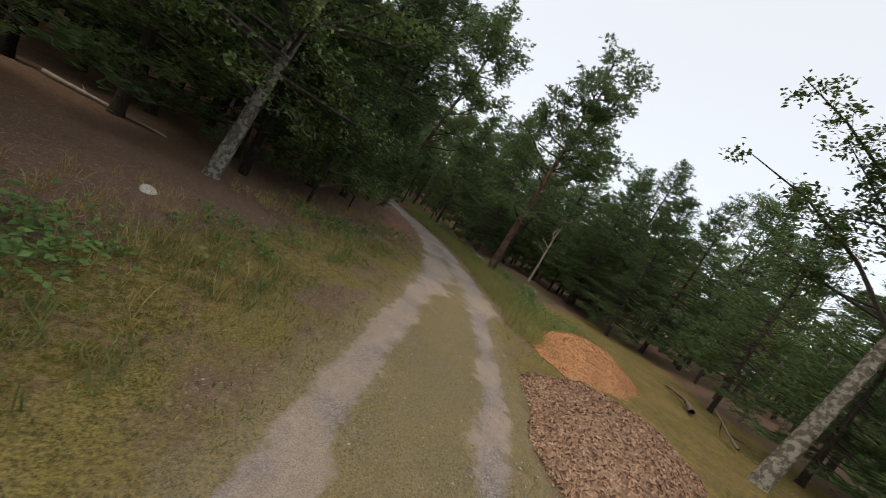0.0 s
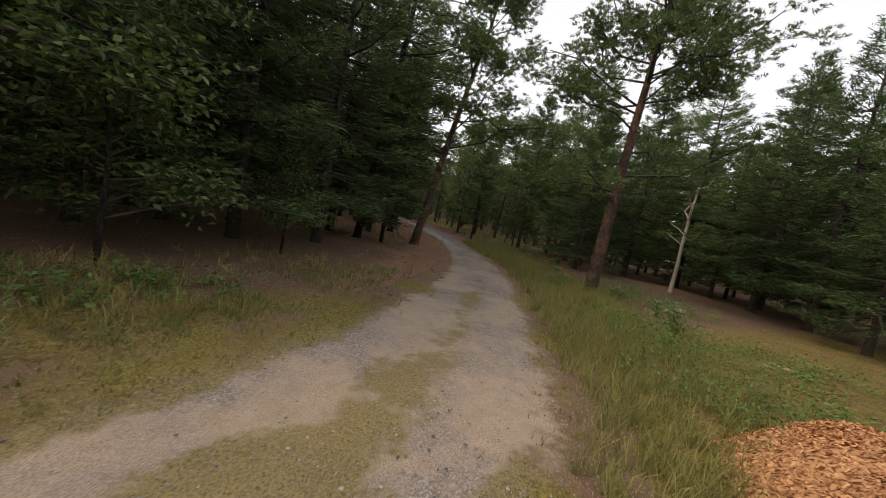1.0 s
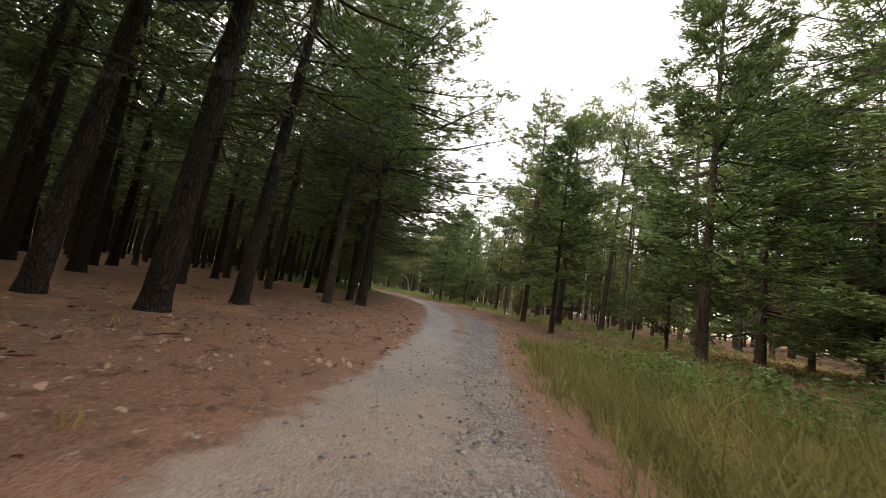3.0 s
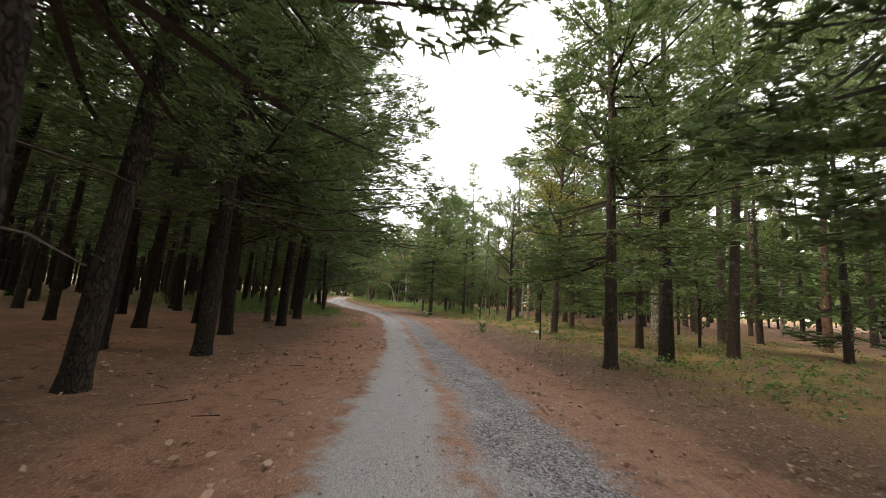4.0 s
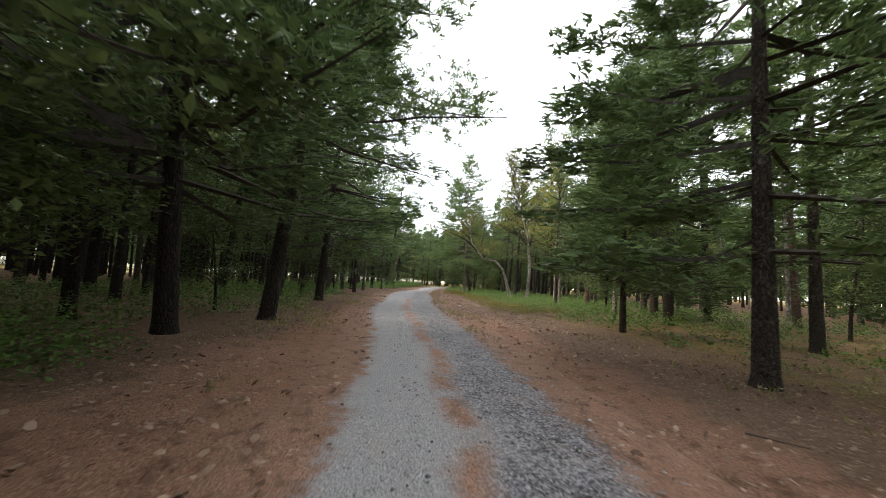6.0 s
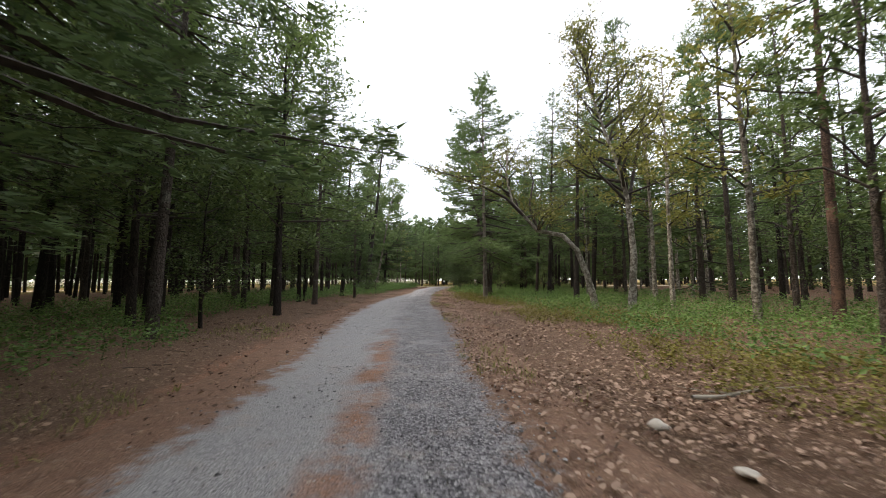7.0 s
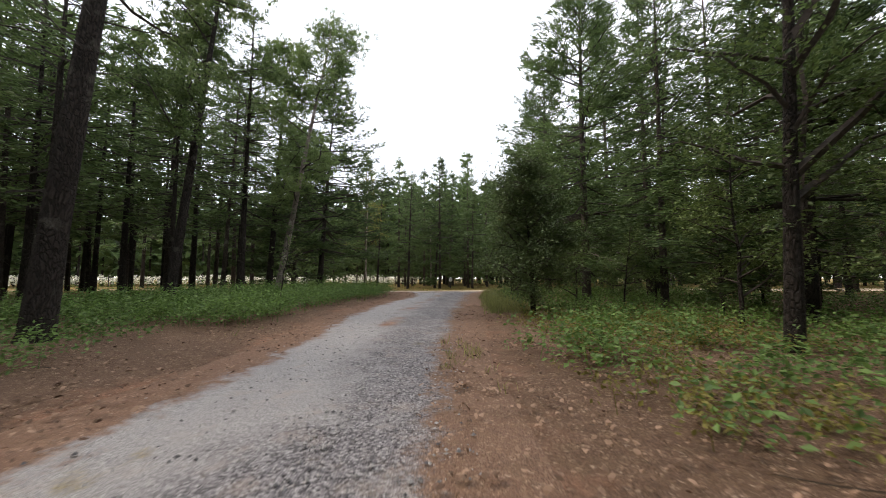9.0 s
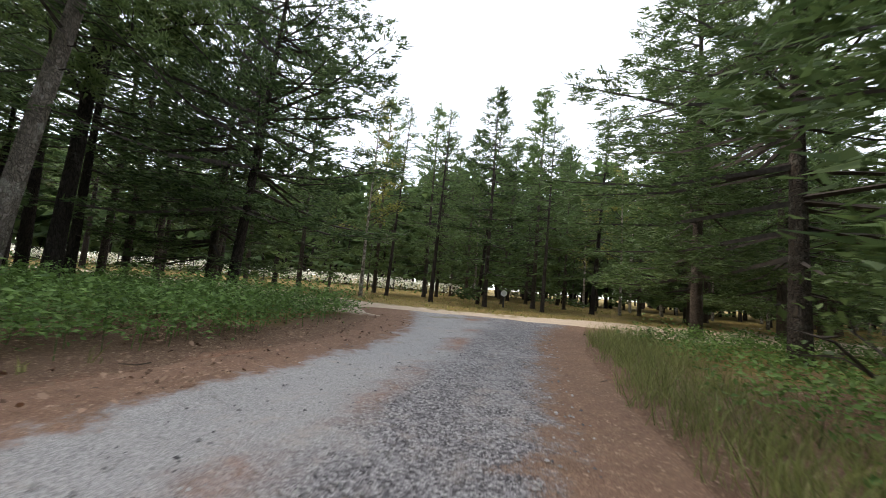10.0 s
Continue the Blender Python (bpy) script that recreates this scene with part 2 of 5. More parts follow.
def make_ground_material():
    m, nt, b = material("forest_floor")
    co = coords(nt)
    lit, b2, c = litter_colour(nt, co)
    n1 = noise_tex(nt, co, 0.55, 5.0)
    n2 = noise_tex(nt, co, 3.0, 5.0)
    wob = calc(nt, "ADD", calc(nt, "MULTIPLY", n1, 0.7), calc(nt, "MULTIPLY", n2, 0.5))
    verge = calc(nt, "ADD", node(nt, "Attribute", attr="verge").outputs["Fac"], calc(nt, "ADD", wob, -0.6))
    col = mixc(nt, smooth(nt, verge, 0.35, 0.65), lit, needle_colour(nt, co))
    gcol = mixc(nt, smooth(nt, n1, 0.35, 0.65), (0.19, 0.165, 0.036), (0.36, 0.255, 0.075))
    gcol = mixc(nt, smooth(nt, n2, 0.45, 0.62), gcol, (0.27, 0.175, 0.095))
    straw = noise_tex(nt, co, 34.0, 6.0, 0.8)
    gcol = mixc(nt, smooth(nt, straw, 0.38, 0.62), mixc(nt, 0.7, gcol, (0.035, 0.04, 0.012)), mixc(nt, smooth(nt, straw, 0.6, 0.75), gcol, (0.42, 0.33, 0.15)))
    clump = noise_tex(nt, co, 11.0, 6.0, 0.75)
    gcol = mixc(nt, calc(nt, "MULTIPLY", smooth(nt, clump, 0.5, 0.6), 0.8), gcol, (0.33, 0.235, 0.105))
    gcol = mixc(nt, calc(nt, "MULTIPLY", smooth(nt, clump, 0.46, 0.38), 0.75), gcol, (0.075, 0.07, 0.022))
    grassy = calc(nt, "ADD", node(nt, "Attribute", attr="grassy").outputs["Fac"], calc(nt, "ADD", wob, -0.6))
    col = mixc(nt, smooth(nt, grassy, 0.35, 0.65), col, gcol)
    dirt = mixc(nt, n2, (0.44, 0.35, 0.27), (0.62, 0.52, 0.41))
    bare = calc(nt, "ADD", node(nt, "Attribute", attr="bare").outputs["Fac"], calc(nt, "ADD", wob, -0.6))
    col = mixc(nt, smooth(nt, bare, 0.4, 0.62), col, dirt)
    nt.links.new(col, b.inputs["Base Color"])
    b.inputs["Roughness"].default_value = 0.95
    b.inputs["Specular IOR Level"].default_value = 0.15
    bump(nt, b, calc(nt, "ADD", c, b2), 0.8, 0.03)
    return m


def make_road_material():
    """Gravel track: pale packed fines, coarse dark gravel, an orange strip of needles, sandy earth at the clearing."""
    m, nt, b = material("gravel_track")
    co = coords(nt)
    ac = node(nt, "Attribute", attr="across").outputs["Fac"]
    grav = node(nt, "Attribute", attr="gravel").outputs["Fac"]
    strip = node(nt, "Attribute", attr="strip").outputs["Fac"]
    green = node(nt, "Attribute", attr="green").outputs["Fac"]
    n1 = noise_tex(nt, co, 0.55, 5.0)
    n2 = noise_tex(nt, co, 4.5, 5.0)
    fine = noise_tex(nt, co, 70.0, 3.0, 0.8)
    vo = node(nt, "TexVoronoi", Scale=58.0)
    nt.links.new(co, vo.inputs["Vector"])
    stone = node(nt, "SeparateColor")
    nt.links.new(vo.outputs["Color"], stone.inputs[0])
    sv = stone.outputs[0]
    wob = calc(nt, "ADD", calc(nt, "MULTIPLY_ADD", n1, 1.0, -0.5), calc(nt, "MULTIPLY_ADD", n2, 0.4, -0.2))
    pale = mixc(nt, smooth(nt, fine, 0.38, 0.62), (0.23, 0.223, 0.223), (0.51, 0.495, 0.485))
    pale = mixc(nt, calc(nt, "MULTIPLY", smooth(nt, n2, 0.5, 0.75), 0.6), pale, (0.42, 0.405, 0.39))
    coarse = ramp(nt, sv, [(0.0, (0.03, 0.027, 0.03)), (0.4, (0.14, 0.132, 0.142)), (0.75, (0.27, 0.257, 0.264)), (1.0, (0.43, 0.415, 0.41))])
    side = calc(nt, "ADD", ac, calc(nt, "MULTIPLY", wob, 1.6))
    rough_part = calc(nt, "MULTIPLY", smooth(nt, side, -0.3, 0.4), calc(nt, "MULTIPLY_ADD", smooth(nt, noise_tex(nt, co, 1.1, 6.0, 0.7), 0.3, 0.5), 0.7, 0.3))
    stones = mixc(nt, calc(nt, "MULTIPLY_ADD", rough_part, 0.75, 0.2), pale, coarse)
    dust = smooth(nt, noise_tex(nt, co, 2.4, 7.0, 0.75), 0.5, 0.72)
    stones = mixc(nt, calc(nt, "MULTIPLY", dust, 0.55), stones, mixc(nt, fine, (0.3, 0.25, 0.215), (0.48, 0.41, 0.36)))
    earth = mixc(nt, n2, (0.35, 0.26, 0.195), (0.57, 0.465, 0.37))
    earth = mixc(nt, smooth(nt, fine, 0.38, 0.6), mixc(nt, 0.5, earth, (0.1, 0.066, 0.046)), earth)
    earth = mixc(nt, calc(nt, "MULTIPLY", smooth(nt, n1, 0.42, 0.58), 0.8), earth, mixc(nt, 0.3, coarse, (0.4, 0.31, 0.25)))
    col = mixc(nt, grav, earth, stones)
    needles = needle_colour(nt, co)
    mid = calc(nt, "ABSOLUTE", calc(nt, "ADD", calc(nt, "ADD", ac, 0.02), calc(nt, "MULTIPLY", wob, 0.5)))
    smask = calc(nt, "MULTIPLY", calc(nt, "MULTIPLY", calc(nt, "SUBTRACT", 1.0, smooth(nt, mid, 0.0, 0.26)), smooth(nt, noise_tex(nt, co, 1.6, 5.0, 0.7), 0.34, 0.56)),
                 smooth(nt, calc(nt, "ADD", strip, calc(nt, "MULTIPLY_ADD", n1, 0.9, -0.45)), 0.4, 0.6))
    col = mixc(nt, smask, col, needles)
    straw = noise_tex(nt, co, 34.0, 6.0, 0.8)
    gcol = mixc(nt, smooth(nt, straw, 0.36, 0.64), (0.07, 0.062, 0.02), mixc(nt, n2, (0.24, 0.195, 0.045), (0.4, 0.29, 0.095)))
    gmask = calc(nt, "MULTIPLY", smooth(nt, calc(nt, "ADD", green, calc(nt, "MULTIPLY", wob, 2.6)), 0.4, 0.75), smooth(nt, fine, 0.3, 0.6))
    col = mixc(nt, gmask, col, gcol)
    ragged = calc(nt, "MULTIPLY_ADD", noise_tex(nt, co, 3.2, 6.0, 0.7), 0.9, -0.45)
    edge = calc(nt, "ADD", calc(nt, "ABSOLUTE", ac), calc(nt, "ADD", calc(nt, "MULTIPLY_ADD", n1, 0.5, -0.25), calc(nt, "ADD", ragged, calc(nt, "MULTIPLY_ADD", fine, 0.4, -0.2))))
    lit = litter_colour(nt, co)[0]
    vergec = mixc(nt, node(nt, "Attribute", attr="grassy").outputs["Fac"], mixc(nt, node(nt, "Attribute", attr="leafy").outputs["Fac"], needles, lit), mixc(nt, smooth(nt, n1, 0.4, 0.62), lit, gcol))
    col = mixc(nt, smooth(nt, edge, 0.86, 1.1), col, vergec)
    nt.links.new(col, b.inputs["Base Color"])
    b.inputs["Roughness"].default_value = 0.9
    b.inputs["Specular IOR Level"].default_value = 0.25
    bump(nt, b, calc(nt, "ADD", vo.outputs["Distance"], calc(nt, "MULTIPLY", fine, 0.5)), 0.7, 0.02)
    return m


M_GROUND = make_ground_material()
M_ROAD = make_road_material()


# ---- mesh helpers ----
def mesh(name, verts, faces, mat, smooth_faces=False, attrs=None):
    """A mesh from arrays: faces is a list of (n, 3) or (n, 4) index arrays."""
    me = bpy.data.meshes.new(name)
    verts = np.asarray(verts, dtype=np.float32)
    me.vertices.add(len(verts))
    me.vertices.foreach_set("co", verts.ravel())
    faces = [np.asarray(f, dtype=np.int32) for f in faces if len(f)]
    loops = np.concatenate([f.ravel() for f in faces])
    sizes = np.concatenate([np.full(len(f), f.shape[1], dtype=np.int32) for f in faces])
    me.loops.add(len(loops))
    me.loops.foreach_set("vertex_index", loops)
    me.polygons.add(len(sizes))
    me.polygons.foreach_set("loop_start", np.concatenate([[0], np.cumsum(sizes)[:-1]]).astype(np.int32))
    me.polygons.foreach_set("use_smooth", np.full(len(sizes), smooth_faces))
    for key, values in (attrs or {}).items():
        me.attributes.new(key, "FLOAT", "POINT").data.foreach_set("value", np.asarray(values, dtype=np.float32))
    me.update(calc_edges=True)
    me.validate()
    me.materials.append(mat)
    return me


def part(name, me, parent, label=""):
    ob = new(name, me)
    ob.parent = parent
    return tagged(ob, label)


def unit(v):
    return v / (np.linalg.norm(v, axis=-1, keepdims=True) + 1e-9)


class Bag:
    """Collects vertices and faces."""

    def __init__(self):
        self.v, self.t, self.q, self.n = [], [], [], 0

    def add(self, verts, tris=None, quads=None):
        verts = np.asarray(verts, float).reshape(-1, 3)
        if tris is not None and len(tris):
            self.t.append(np.asarray(tris) + self.n)
        if quads is not None and len(quads):
            self.q.append(np.asarray(quads) + self.n)
        self.v.append(verts)
        self.n += len(verts)

    def tube(self, pts, radii, sides=5):
        pts = np.asarray(pts, float)
        tan = unit(np.gradient(pts, axis=0))
        ref = np.where(np.abs(tan[:, 2:3]) > 0.8, [[1.0, 0, 0]], [[0, 0, 1.0]])
        ref = np.tile(ref[:1], (len(pts), 1))
        a = unit(np.cross(tan, ref))
        b = np.cross(tan, a)
        ang = np.linspace(0, 2 * np.pi, sides, endpoint=False)
        ring = a[:, None] * np.cos(ang)[None, :, None] + b[:, None] * np.sin(ang)[None, :, None]
        v = pts[:, None] + ring * np.asarray(radii, float)[:, None, None]
        i = np.arange(len(pts) - 1)[:, None] * sides
        j = np.arange(sides)[None]
        k = (j + 1) % sides
        self.add(v.reshape(-1, 3), None, np.stack([i + j, i + k, i + k + sides, i + j + sides], -1).reshape(-1, 4))

    def tufts(self, p, d, rng, k, length, width, spread):
        """k needles (long thin triangles) about each direction d at each place p."""
        n = len(p)
        if not n:
            return
        dirs = unit(np.repeat(d, k, 0) + rng.normal(0, spread, (n * k, 3)))
        base = np.repeat(p, k, 0) + rng.normal(0, 0.34 * length, (n * k, 3)) * [1, 1, 0.55] - dirs * length * 0.3
        side = unit(np.cross(dirs, rng.normal(0, 1, (n * k, 3)))) * (width * rng.uniform(0.6, 1.2, (n * k, 1)))
        tip = base + dirs * (length * rng.uniform(0.6, 1.15, (n * k, 1)))
        v = np.stack([base - side * 0.5, base + side * 0.5, tip], 1)
        self.add(v.reshape(-1, 3), np.arange(n * k * 3).reshape(-1, 3))

    def leaves(self, p, rng, size, flat=0.5, slim=0.55):
        """A folded leaf at each place: two triangles meeting at the midrib."""
        n = len(p)
        if not n:
            return
        d = unit(rng.normal(0, 1, (n, 3)) * [1, 1, flat] + [0, 0, -0.15])
        s = unit(np.cross(d, np.array([0, 0, 1.0]) + rng.normal(0, 0.45, (n, 3))))
        up = np.cross(s, d)
        size = size * rng.uniform(0.6, 1.25, (n, 1))
        mid = p + d * size * 0.5 + up * size * 0.1
        v = np.stack([p, mid + s * size * slim * 0.5, p + d * size, mid - s * size * slim * 0.5], 1)
        i = np.arange(n)[:, None] * 4
        self.add(v.reshape(-1, 3), np.concatenate([i + [0, 1, 2], i + [0, 2, 3]]))

    def mesh(self, name, mat, smooth_faces=False):
        faces = []
        if self.t:
            faces.append(np.concatenate(self.t))
        if self.q:
            faces.append(np.concatenate(self.q))
        return mesh(name, np.concatenate(self.v), faces, mat, smooth_faces)


def leafy(name, leaves, wood, leaf_mat, wood_mat):
    """One mesh of leaves and the thin wood that carries them."""
    both = Bag()
    for bag in (leaves, wood):
        both.add(np.concatenate(bag.v), np.concatenate(bag.t) if bag.t else None, np.concatenate(bag.q) if bag.q else None)
    me = both.mesh(name, leaf_mat)
    me.materials.append(wood_mat)
    n = len(me.polygons)
    slot = np.zeros(n, dtype=np.int32)
    slot[n - sum(len(q) for q in wood.q):] = 1
    me.polygons.foreach_set("material_index", slot)
    return me


def ground_z(x, y):
    k = np.clip((np.asarray(y, float) - 30) / 32, 0, 1)
    return 0.3 * k * k * (3 - 2 * k)


# ---- the track: its two edges from the clearing to the junction (left x, left y, right x, right y) ----
EDGES_A = [(-30.5, -74.5, -28.5, -77.5), (-24.5, -69.6, -22.6, -72.2), (-21.0, -66.6, -18.6, -69.4), (-18.0, -64.2, -15.6, -66.6),
           (-15.2, -61.9, -13.0, -64.3), (-12.6, -59.3, -10.4, -60.6), (-9.9, -55.9, -7.9, -56.9), (-8.0, -52.6, -6.0, -53.2),
           (-6.3, -49.2, -4.5, -49.4), (-4.7, -45.3, -3.0, -45.2), (-3.5, -41.3, -1.3, -41.0), (-2.5, -37.0, 0.15, -37.2),
           (-1.6, -33.4, 0.75, -33.6)]
EDGES_B = [(-0.95, -30.0, 1.05, -30.0), (-0.4, -26.3, 1.5, -26.0), (-0.05, -22.6, 2.1, -22.4), (0.38, -18.6, 2.5, -18.0),
           (0.45, -14.5, 2.35, -14.3), (0.1, -10.0, 2.1, -10.0), (-0.8, -5.0, 1.6, -5.0), (-1.8, 0.0, 1.0, 0.0),
           (-2.15, 4.0, 0.55, 4.0), (-2.55, 8.0, 0.4, 8.0), (-3.2, 13.0, 0.2, 13.0), (-3.55, 19.0, -0.3, 19.0)]
EDGES_C = [(-3.6, 26.0, -0.5, 26.0), (-3.1, 33.0, -0.5, 33.0), (-2.75, 38.0, -0.3, 38.0), (-2.85, 43.0, 0.1, 43.0),
           (-2.4, 48.0, 0.6, 48.0), (-1.6, 52.3, 1.1, 52.3), (-1.8, 55.5, 1.6, 55.5), (-2.6, 58.5, 2.6, 58.5)]


def spline(pts, step):
    pts = np.asarray(pts, float)
    mid = (pts[:, :2] + pts[:, 2:]) / 2 if pts.shape[1] == 4 else pts
    s = np.concatenate([[0], np.cumsum(np.linalg.norm(np.diff(mid, axis=0), axis=1))])
    m = np.gradient(pts, s, axis=0)
    out = []
    for i in range(len(pts) - 1):
        h = s[i + 1] - s[i]
        t = np.linspace(0, 1, max(2, int(h / step)), endpoint=i == len(pts) - 2)[:, None]
        out.append((2 * t**3 - 3 * t**2 + 1) * pts[i] + (t**3 - 2 * t**2 + t) * h * m[i]
                   + (-2 * t**3 + 3 * t**2) * pts[i + 1] + (t**3 - t**2) * h * m[i + 1])
    return np.concatenate(out)


TRACK = spline(EDGES_A + EDGES_B + EDGES_C, 0.35)
MID = (TRACK[:, :2] + TRACK[:, 2:]) / 2
TO_RIGHT = unit(TRACK[:, 2:] - TRACK[:, :2])
HALF = np.linalg.norm(TRACK[:, 2:] - TRACK[:, :2], axis=1) / 2
CROSS = spline([(-66, 12), (-58, 34), (-48, 52), (-38, 62), (-28, 66), (-16, 63.6), (-7, 59.0), (0, 58.2), (6, 59.4), (16, 60.0), (40, 59)], 0.5)

HEDGE = spline([(-4, 80), (-14, 82), (-26, 81), (-36, 78), (-46, 70), (-54, 59), (-62, 44), (-71, 24), (-78, 0), (-82, -30), (-84, -60)], 1.6)


def past_hedge(x, y):
    """Metres beyond the hedge that closes the wood on the far side (negative on the track's side)."""
    d = np.array([x, y]) - HEDGE
    i = int((d**2).sum(1).argmin())
    t = unit(HEDGE[min(i + 1, len(HEDGE) - 1)] - HEDGE[max(i - 1, 0)])
    return float(d[i] @ np.array([t[1], -t[0]]))


def beside(x, y):
    """Signed metres from the track's edge (negative on the track), the side (-1 left, +1 right) and the y of the nearest centre."""
    x, y = np.atleast_1d(x).astype(float), np.atleast_1d(y).astype(float)
    off, side, along = np.empty(len(x)), np.empty(len(x)), np.empty(len(x))
    for a in range(0, len(x), 4000):
        d = np.stack([x[a:a + 4000], y[a:a + 4000]], -1)[:, None] - MID[None]
        i = (d**2).sum(-1).argmin(1)
        dd = d[np.arange(len(i)), i]
        lat = (dd * TO_RIGHT[i]).sum(-1)
        off[a:a + 4000] = np.linalg.norm(dd, axis=1) - HALF[i]
        side[a:a + 4000] = np.sign(lat)
        along[a:a + 4000] = MID[i, 1]
    return off, side, along


def from_line(line, x, y):
    x, y = np.atleast_1d(x).astype(float), np.atleast_1d(y).astype(float)
    out = np.empty(len(x))
    for a in range(0, len(x), 4000):
        d = np.stack([x[a:a + 4000], y[a:a + 4000]], -1)[:, None] - line[None]
        out[a:a + 4000] = np.sqrt((d**2).sum(-1).min(1))
    return out


def from_cross(x, y):
    return from_line(CROSS, x, y)


def step01(v, lo, hi):
    k = np.clip((np.asarray(v, float) - lo) / (hi - lo), 0, 1)
    return k * k * (3 - 2 * k)


# ---- ground: one sheet to the horizon ----
def wave(x, y, s, k):
    return (np.sin(x * s + 1.3 * k) * np.cos(y * s * 1.17 - k) + 0.6 * np.sin((x + y) * s * 1.9 + k)) / 1.6


def build_ground():
    xs = np.concatenate([[-2600, -1200, -600, -320, -200, -140, -100, -80], np.arange(-62, 62.1, 0.8), [80, 100, 140, 200, 320, 600, 1200, 2600]])
    ys = np.concatenate([[-2600, -1200, -600, -320, -220, -160, -125, -105], np.arange(-92, 100.1, 0.8), [118, 140, 180, 240, 360, 700, 1300, 2600]])
    X, Y = np.meshgrid(xs, ys)
    x, y = X.ravel(), Y.ravel()
    off, side, along = beside(x, y)
    cr = from_cross(x, y)
    relief = np.clip(off - 0.5, 0, 3) / 3 * np.clip(cr - 2, 0, 1)
    z = ground_z(x, y) + relief * (0.035 * wave(x, y, 0.9, 1) + 0.05 * wave(x, y, 0.31, 2) + 0.05)
    clear = step01(-y, 40, 50)
    verge = np.clip(1.15 - off / np.where(side < 0, 3.4 - 1.5 * step01(y, -12, -2), 2.3), 0, 1) * (1 - 0.7 * step01(-y, 56, 63)) * np.where(side > 0, 1 - 0.45 * step01(y, -6, 4), 1 - 0.15 * step01(y, -10, 0) - 0.2 * step01(y, 20, 36))
    verge = np.maximum(verge, 0.5 * step01(-x, 2, 6) * step01(-y, 12, 22) * (1 - step01(-y, 50, 58)) * (side < 0))
    right = side > 0
    grassy = np.where(right, clear * (1 - step01(off, 13, 19)) * np.maximum(step01(-y, 59, 64), 1 - step01(off, 3.0, 5.0)) * step01(off, 0.0, 0.8), 0.8 * clear * (1 - step01(off, 1.5, 4.5)) * step01(-y, 57, 63))
    later = (1 - clear) * step01(off, 2.0, 4.0) * np.where(right, (0.5 - 0.34 * step01(y, -2, 8)) * (1 - step01(off, 18, 30)), 0.2 * step01(y, -22, -10))
    grassy = np.maximum(grassy, later)
    grassy = np.maximum(grassy, 0.6 * step01(y, 46, 54) * step01(off, 1.0, 2.5))
    grassy = np.maximum(grassy, 1.0 * step01(y, 61, 66))
    grassy = np.maximum(grassy, 1 - step01(from_line(HEDGE, x, y), 16, 30))
    bare = np.clip(1.35 - cr / np.where(x < -20, 1.9, 3.0), 0, 1)
    bare = np.maximum(bare, np.clip(0.62 - np.hypot(x + 5.4, y + 63.8) / 2.6, 0, 1))
    z = z - 0.03 * (cr < 1.6) - 0.09 * (1 - step01(off, 0.1, 0.9)) * (y < 60)
    nx, ny = len(xs), len(ys)
    i = (np.arange(ny - 1)[:, None] * nx + np.arange(nx - 1)[None]).ravel()
    quads = np.stack([i, i + 1, i + 1 + nx, i + nx], -1)
    me = mesh("ground", np.stack([x, y, z], -1), [quads], M_GROUND, True, {"verge": verge, "grassy": grassy, "bare": bare})
    return tagged(new("ground", me), "brown leaf litter and needle covered forest floor with grassy patches", "ground", kind="structure")


def build_road():
    across = np.concatenate([[-1.9, -1.6, -1.35], np.linspace(-1.15, 1.15, 17), [1.35, 1.6, 1.9]])
    n, k = len(MID), len(across)
    pts = MID[:, None] + TO_RIGHT[:, None] * (HALF[:, None] * across[None])[..., None]
    x, y = pts[..., 0].ravel(), pts[..., 1].ravel()
    a = np.tile(across, n)
    rut = np.exp(-((np.abs(a) - 0.55) / 0.22) ** 2)
    crown = 0.035 - 0.02 * np.abs(a) - 0.02 * rut
    z = ground_z(x, y) + np.where(np.abs(a) > 1.8, -0.09, crown) + 0.008 * wave(x, y, 3.1, 4)
    along = np.repeat(MID[:, 1], k)
    gravel = step01(along, -51, -42)
    strip = step01(along, -46, -40) * (0.75 - 0.45 * step01(along, 2, 14)) + 0.15 * step01(along, 36, 42)
    early = 1 - step01(along, -63, -54)
    first = 1 - step01(along, -67, -62.5)
    green = early * (0.7 * np.exp(-(a / 0.3) ** 2) + 0.5 * step01(np.abs(a), 0.66, 0.95)) + first * (0.85 * np.exp(-(a / 0.5) ** 6) + 0.9 * step01(np.abs(a), 0.62, 0.82))
    grassy = 1 - step01(along, -60, -52)
    leafy_side = step01(along, -8, 4) * np.where(a > 0, 0.5, 0.35) + 0.15 + 0.15 * step01(along, 20, 36)
    i = (np.arange(n - 1)[:, None] * k + np.arange(k - 1)[None]).ravel()
    quads = np.stack([i, i + 1, i + 1 + k, i + k], -1)
    me = mesh("road", np.stack([x, y, z], -1), [quads], M_ROAD, True,
              {"across": a, "gravel": gravel, "strip": strip, "green": green, "grassy": grassy, "leafy": leafy_side})
    tagged(new("road", me), "single lane grey gravel track with wheel ruts and needle strip", "road", kind="structure")


build_ground()
build_road()


# ---- trees ----
def spine_line(H, lean, wobble, rng, n=7):
    t = np.linspace(0, 1, n)
    side = np.cumsum(rng.normal(0, wobble, (n, 2)), 0) * t[:, None]
    p = np.zeros((n, 3))
    p[:, 0] = np.sin(radians(lean[0])) * H * t + side[:, 0]
    p[:, 1] = np.sin(radians(lean[1])) * H * t + side[:, 1]
    p[:, 2] = H * t
    return p


def on_line(p, z):
    return np.array([np.interp(z, p[:, 2], p[:, i]) for i in range(3)])


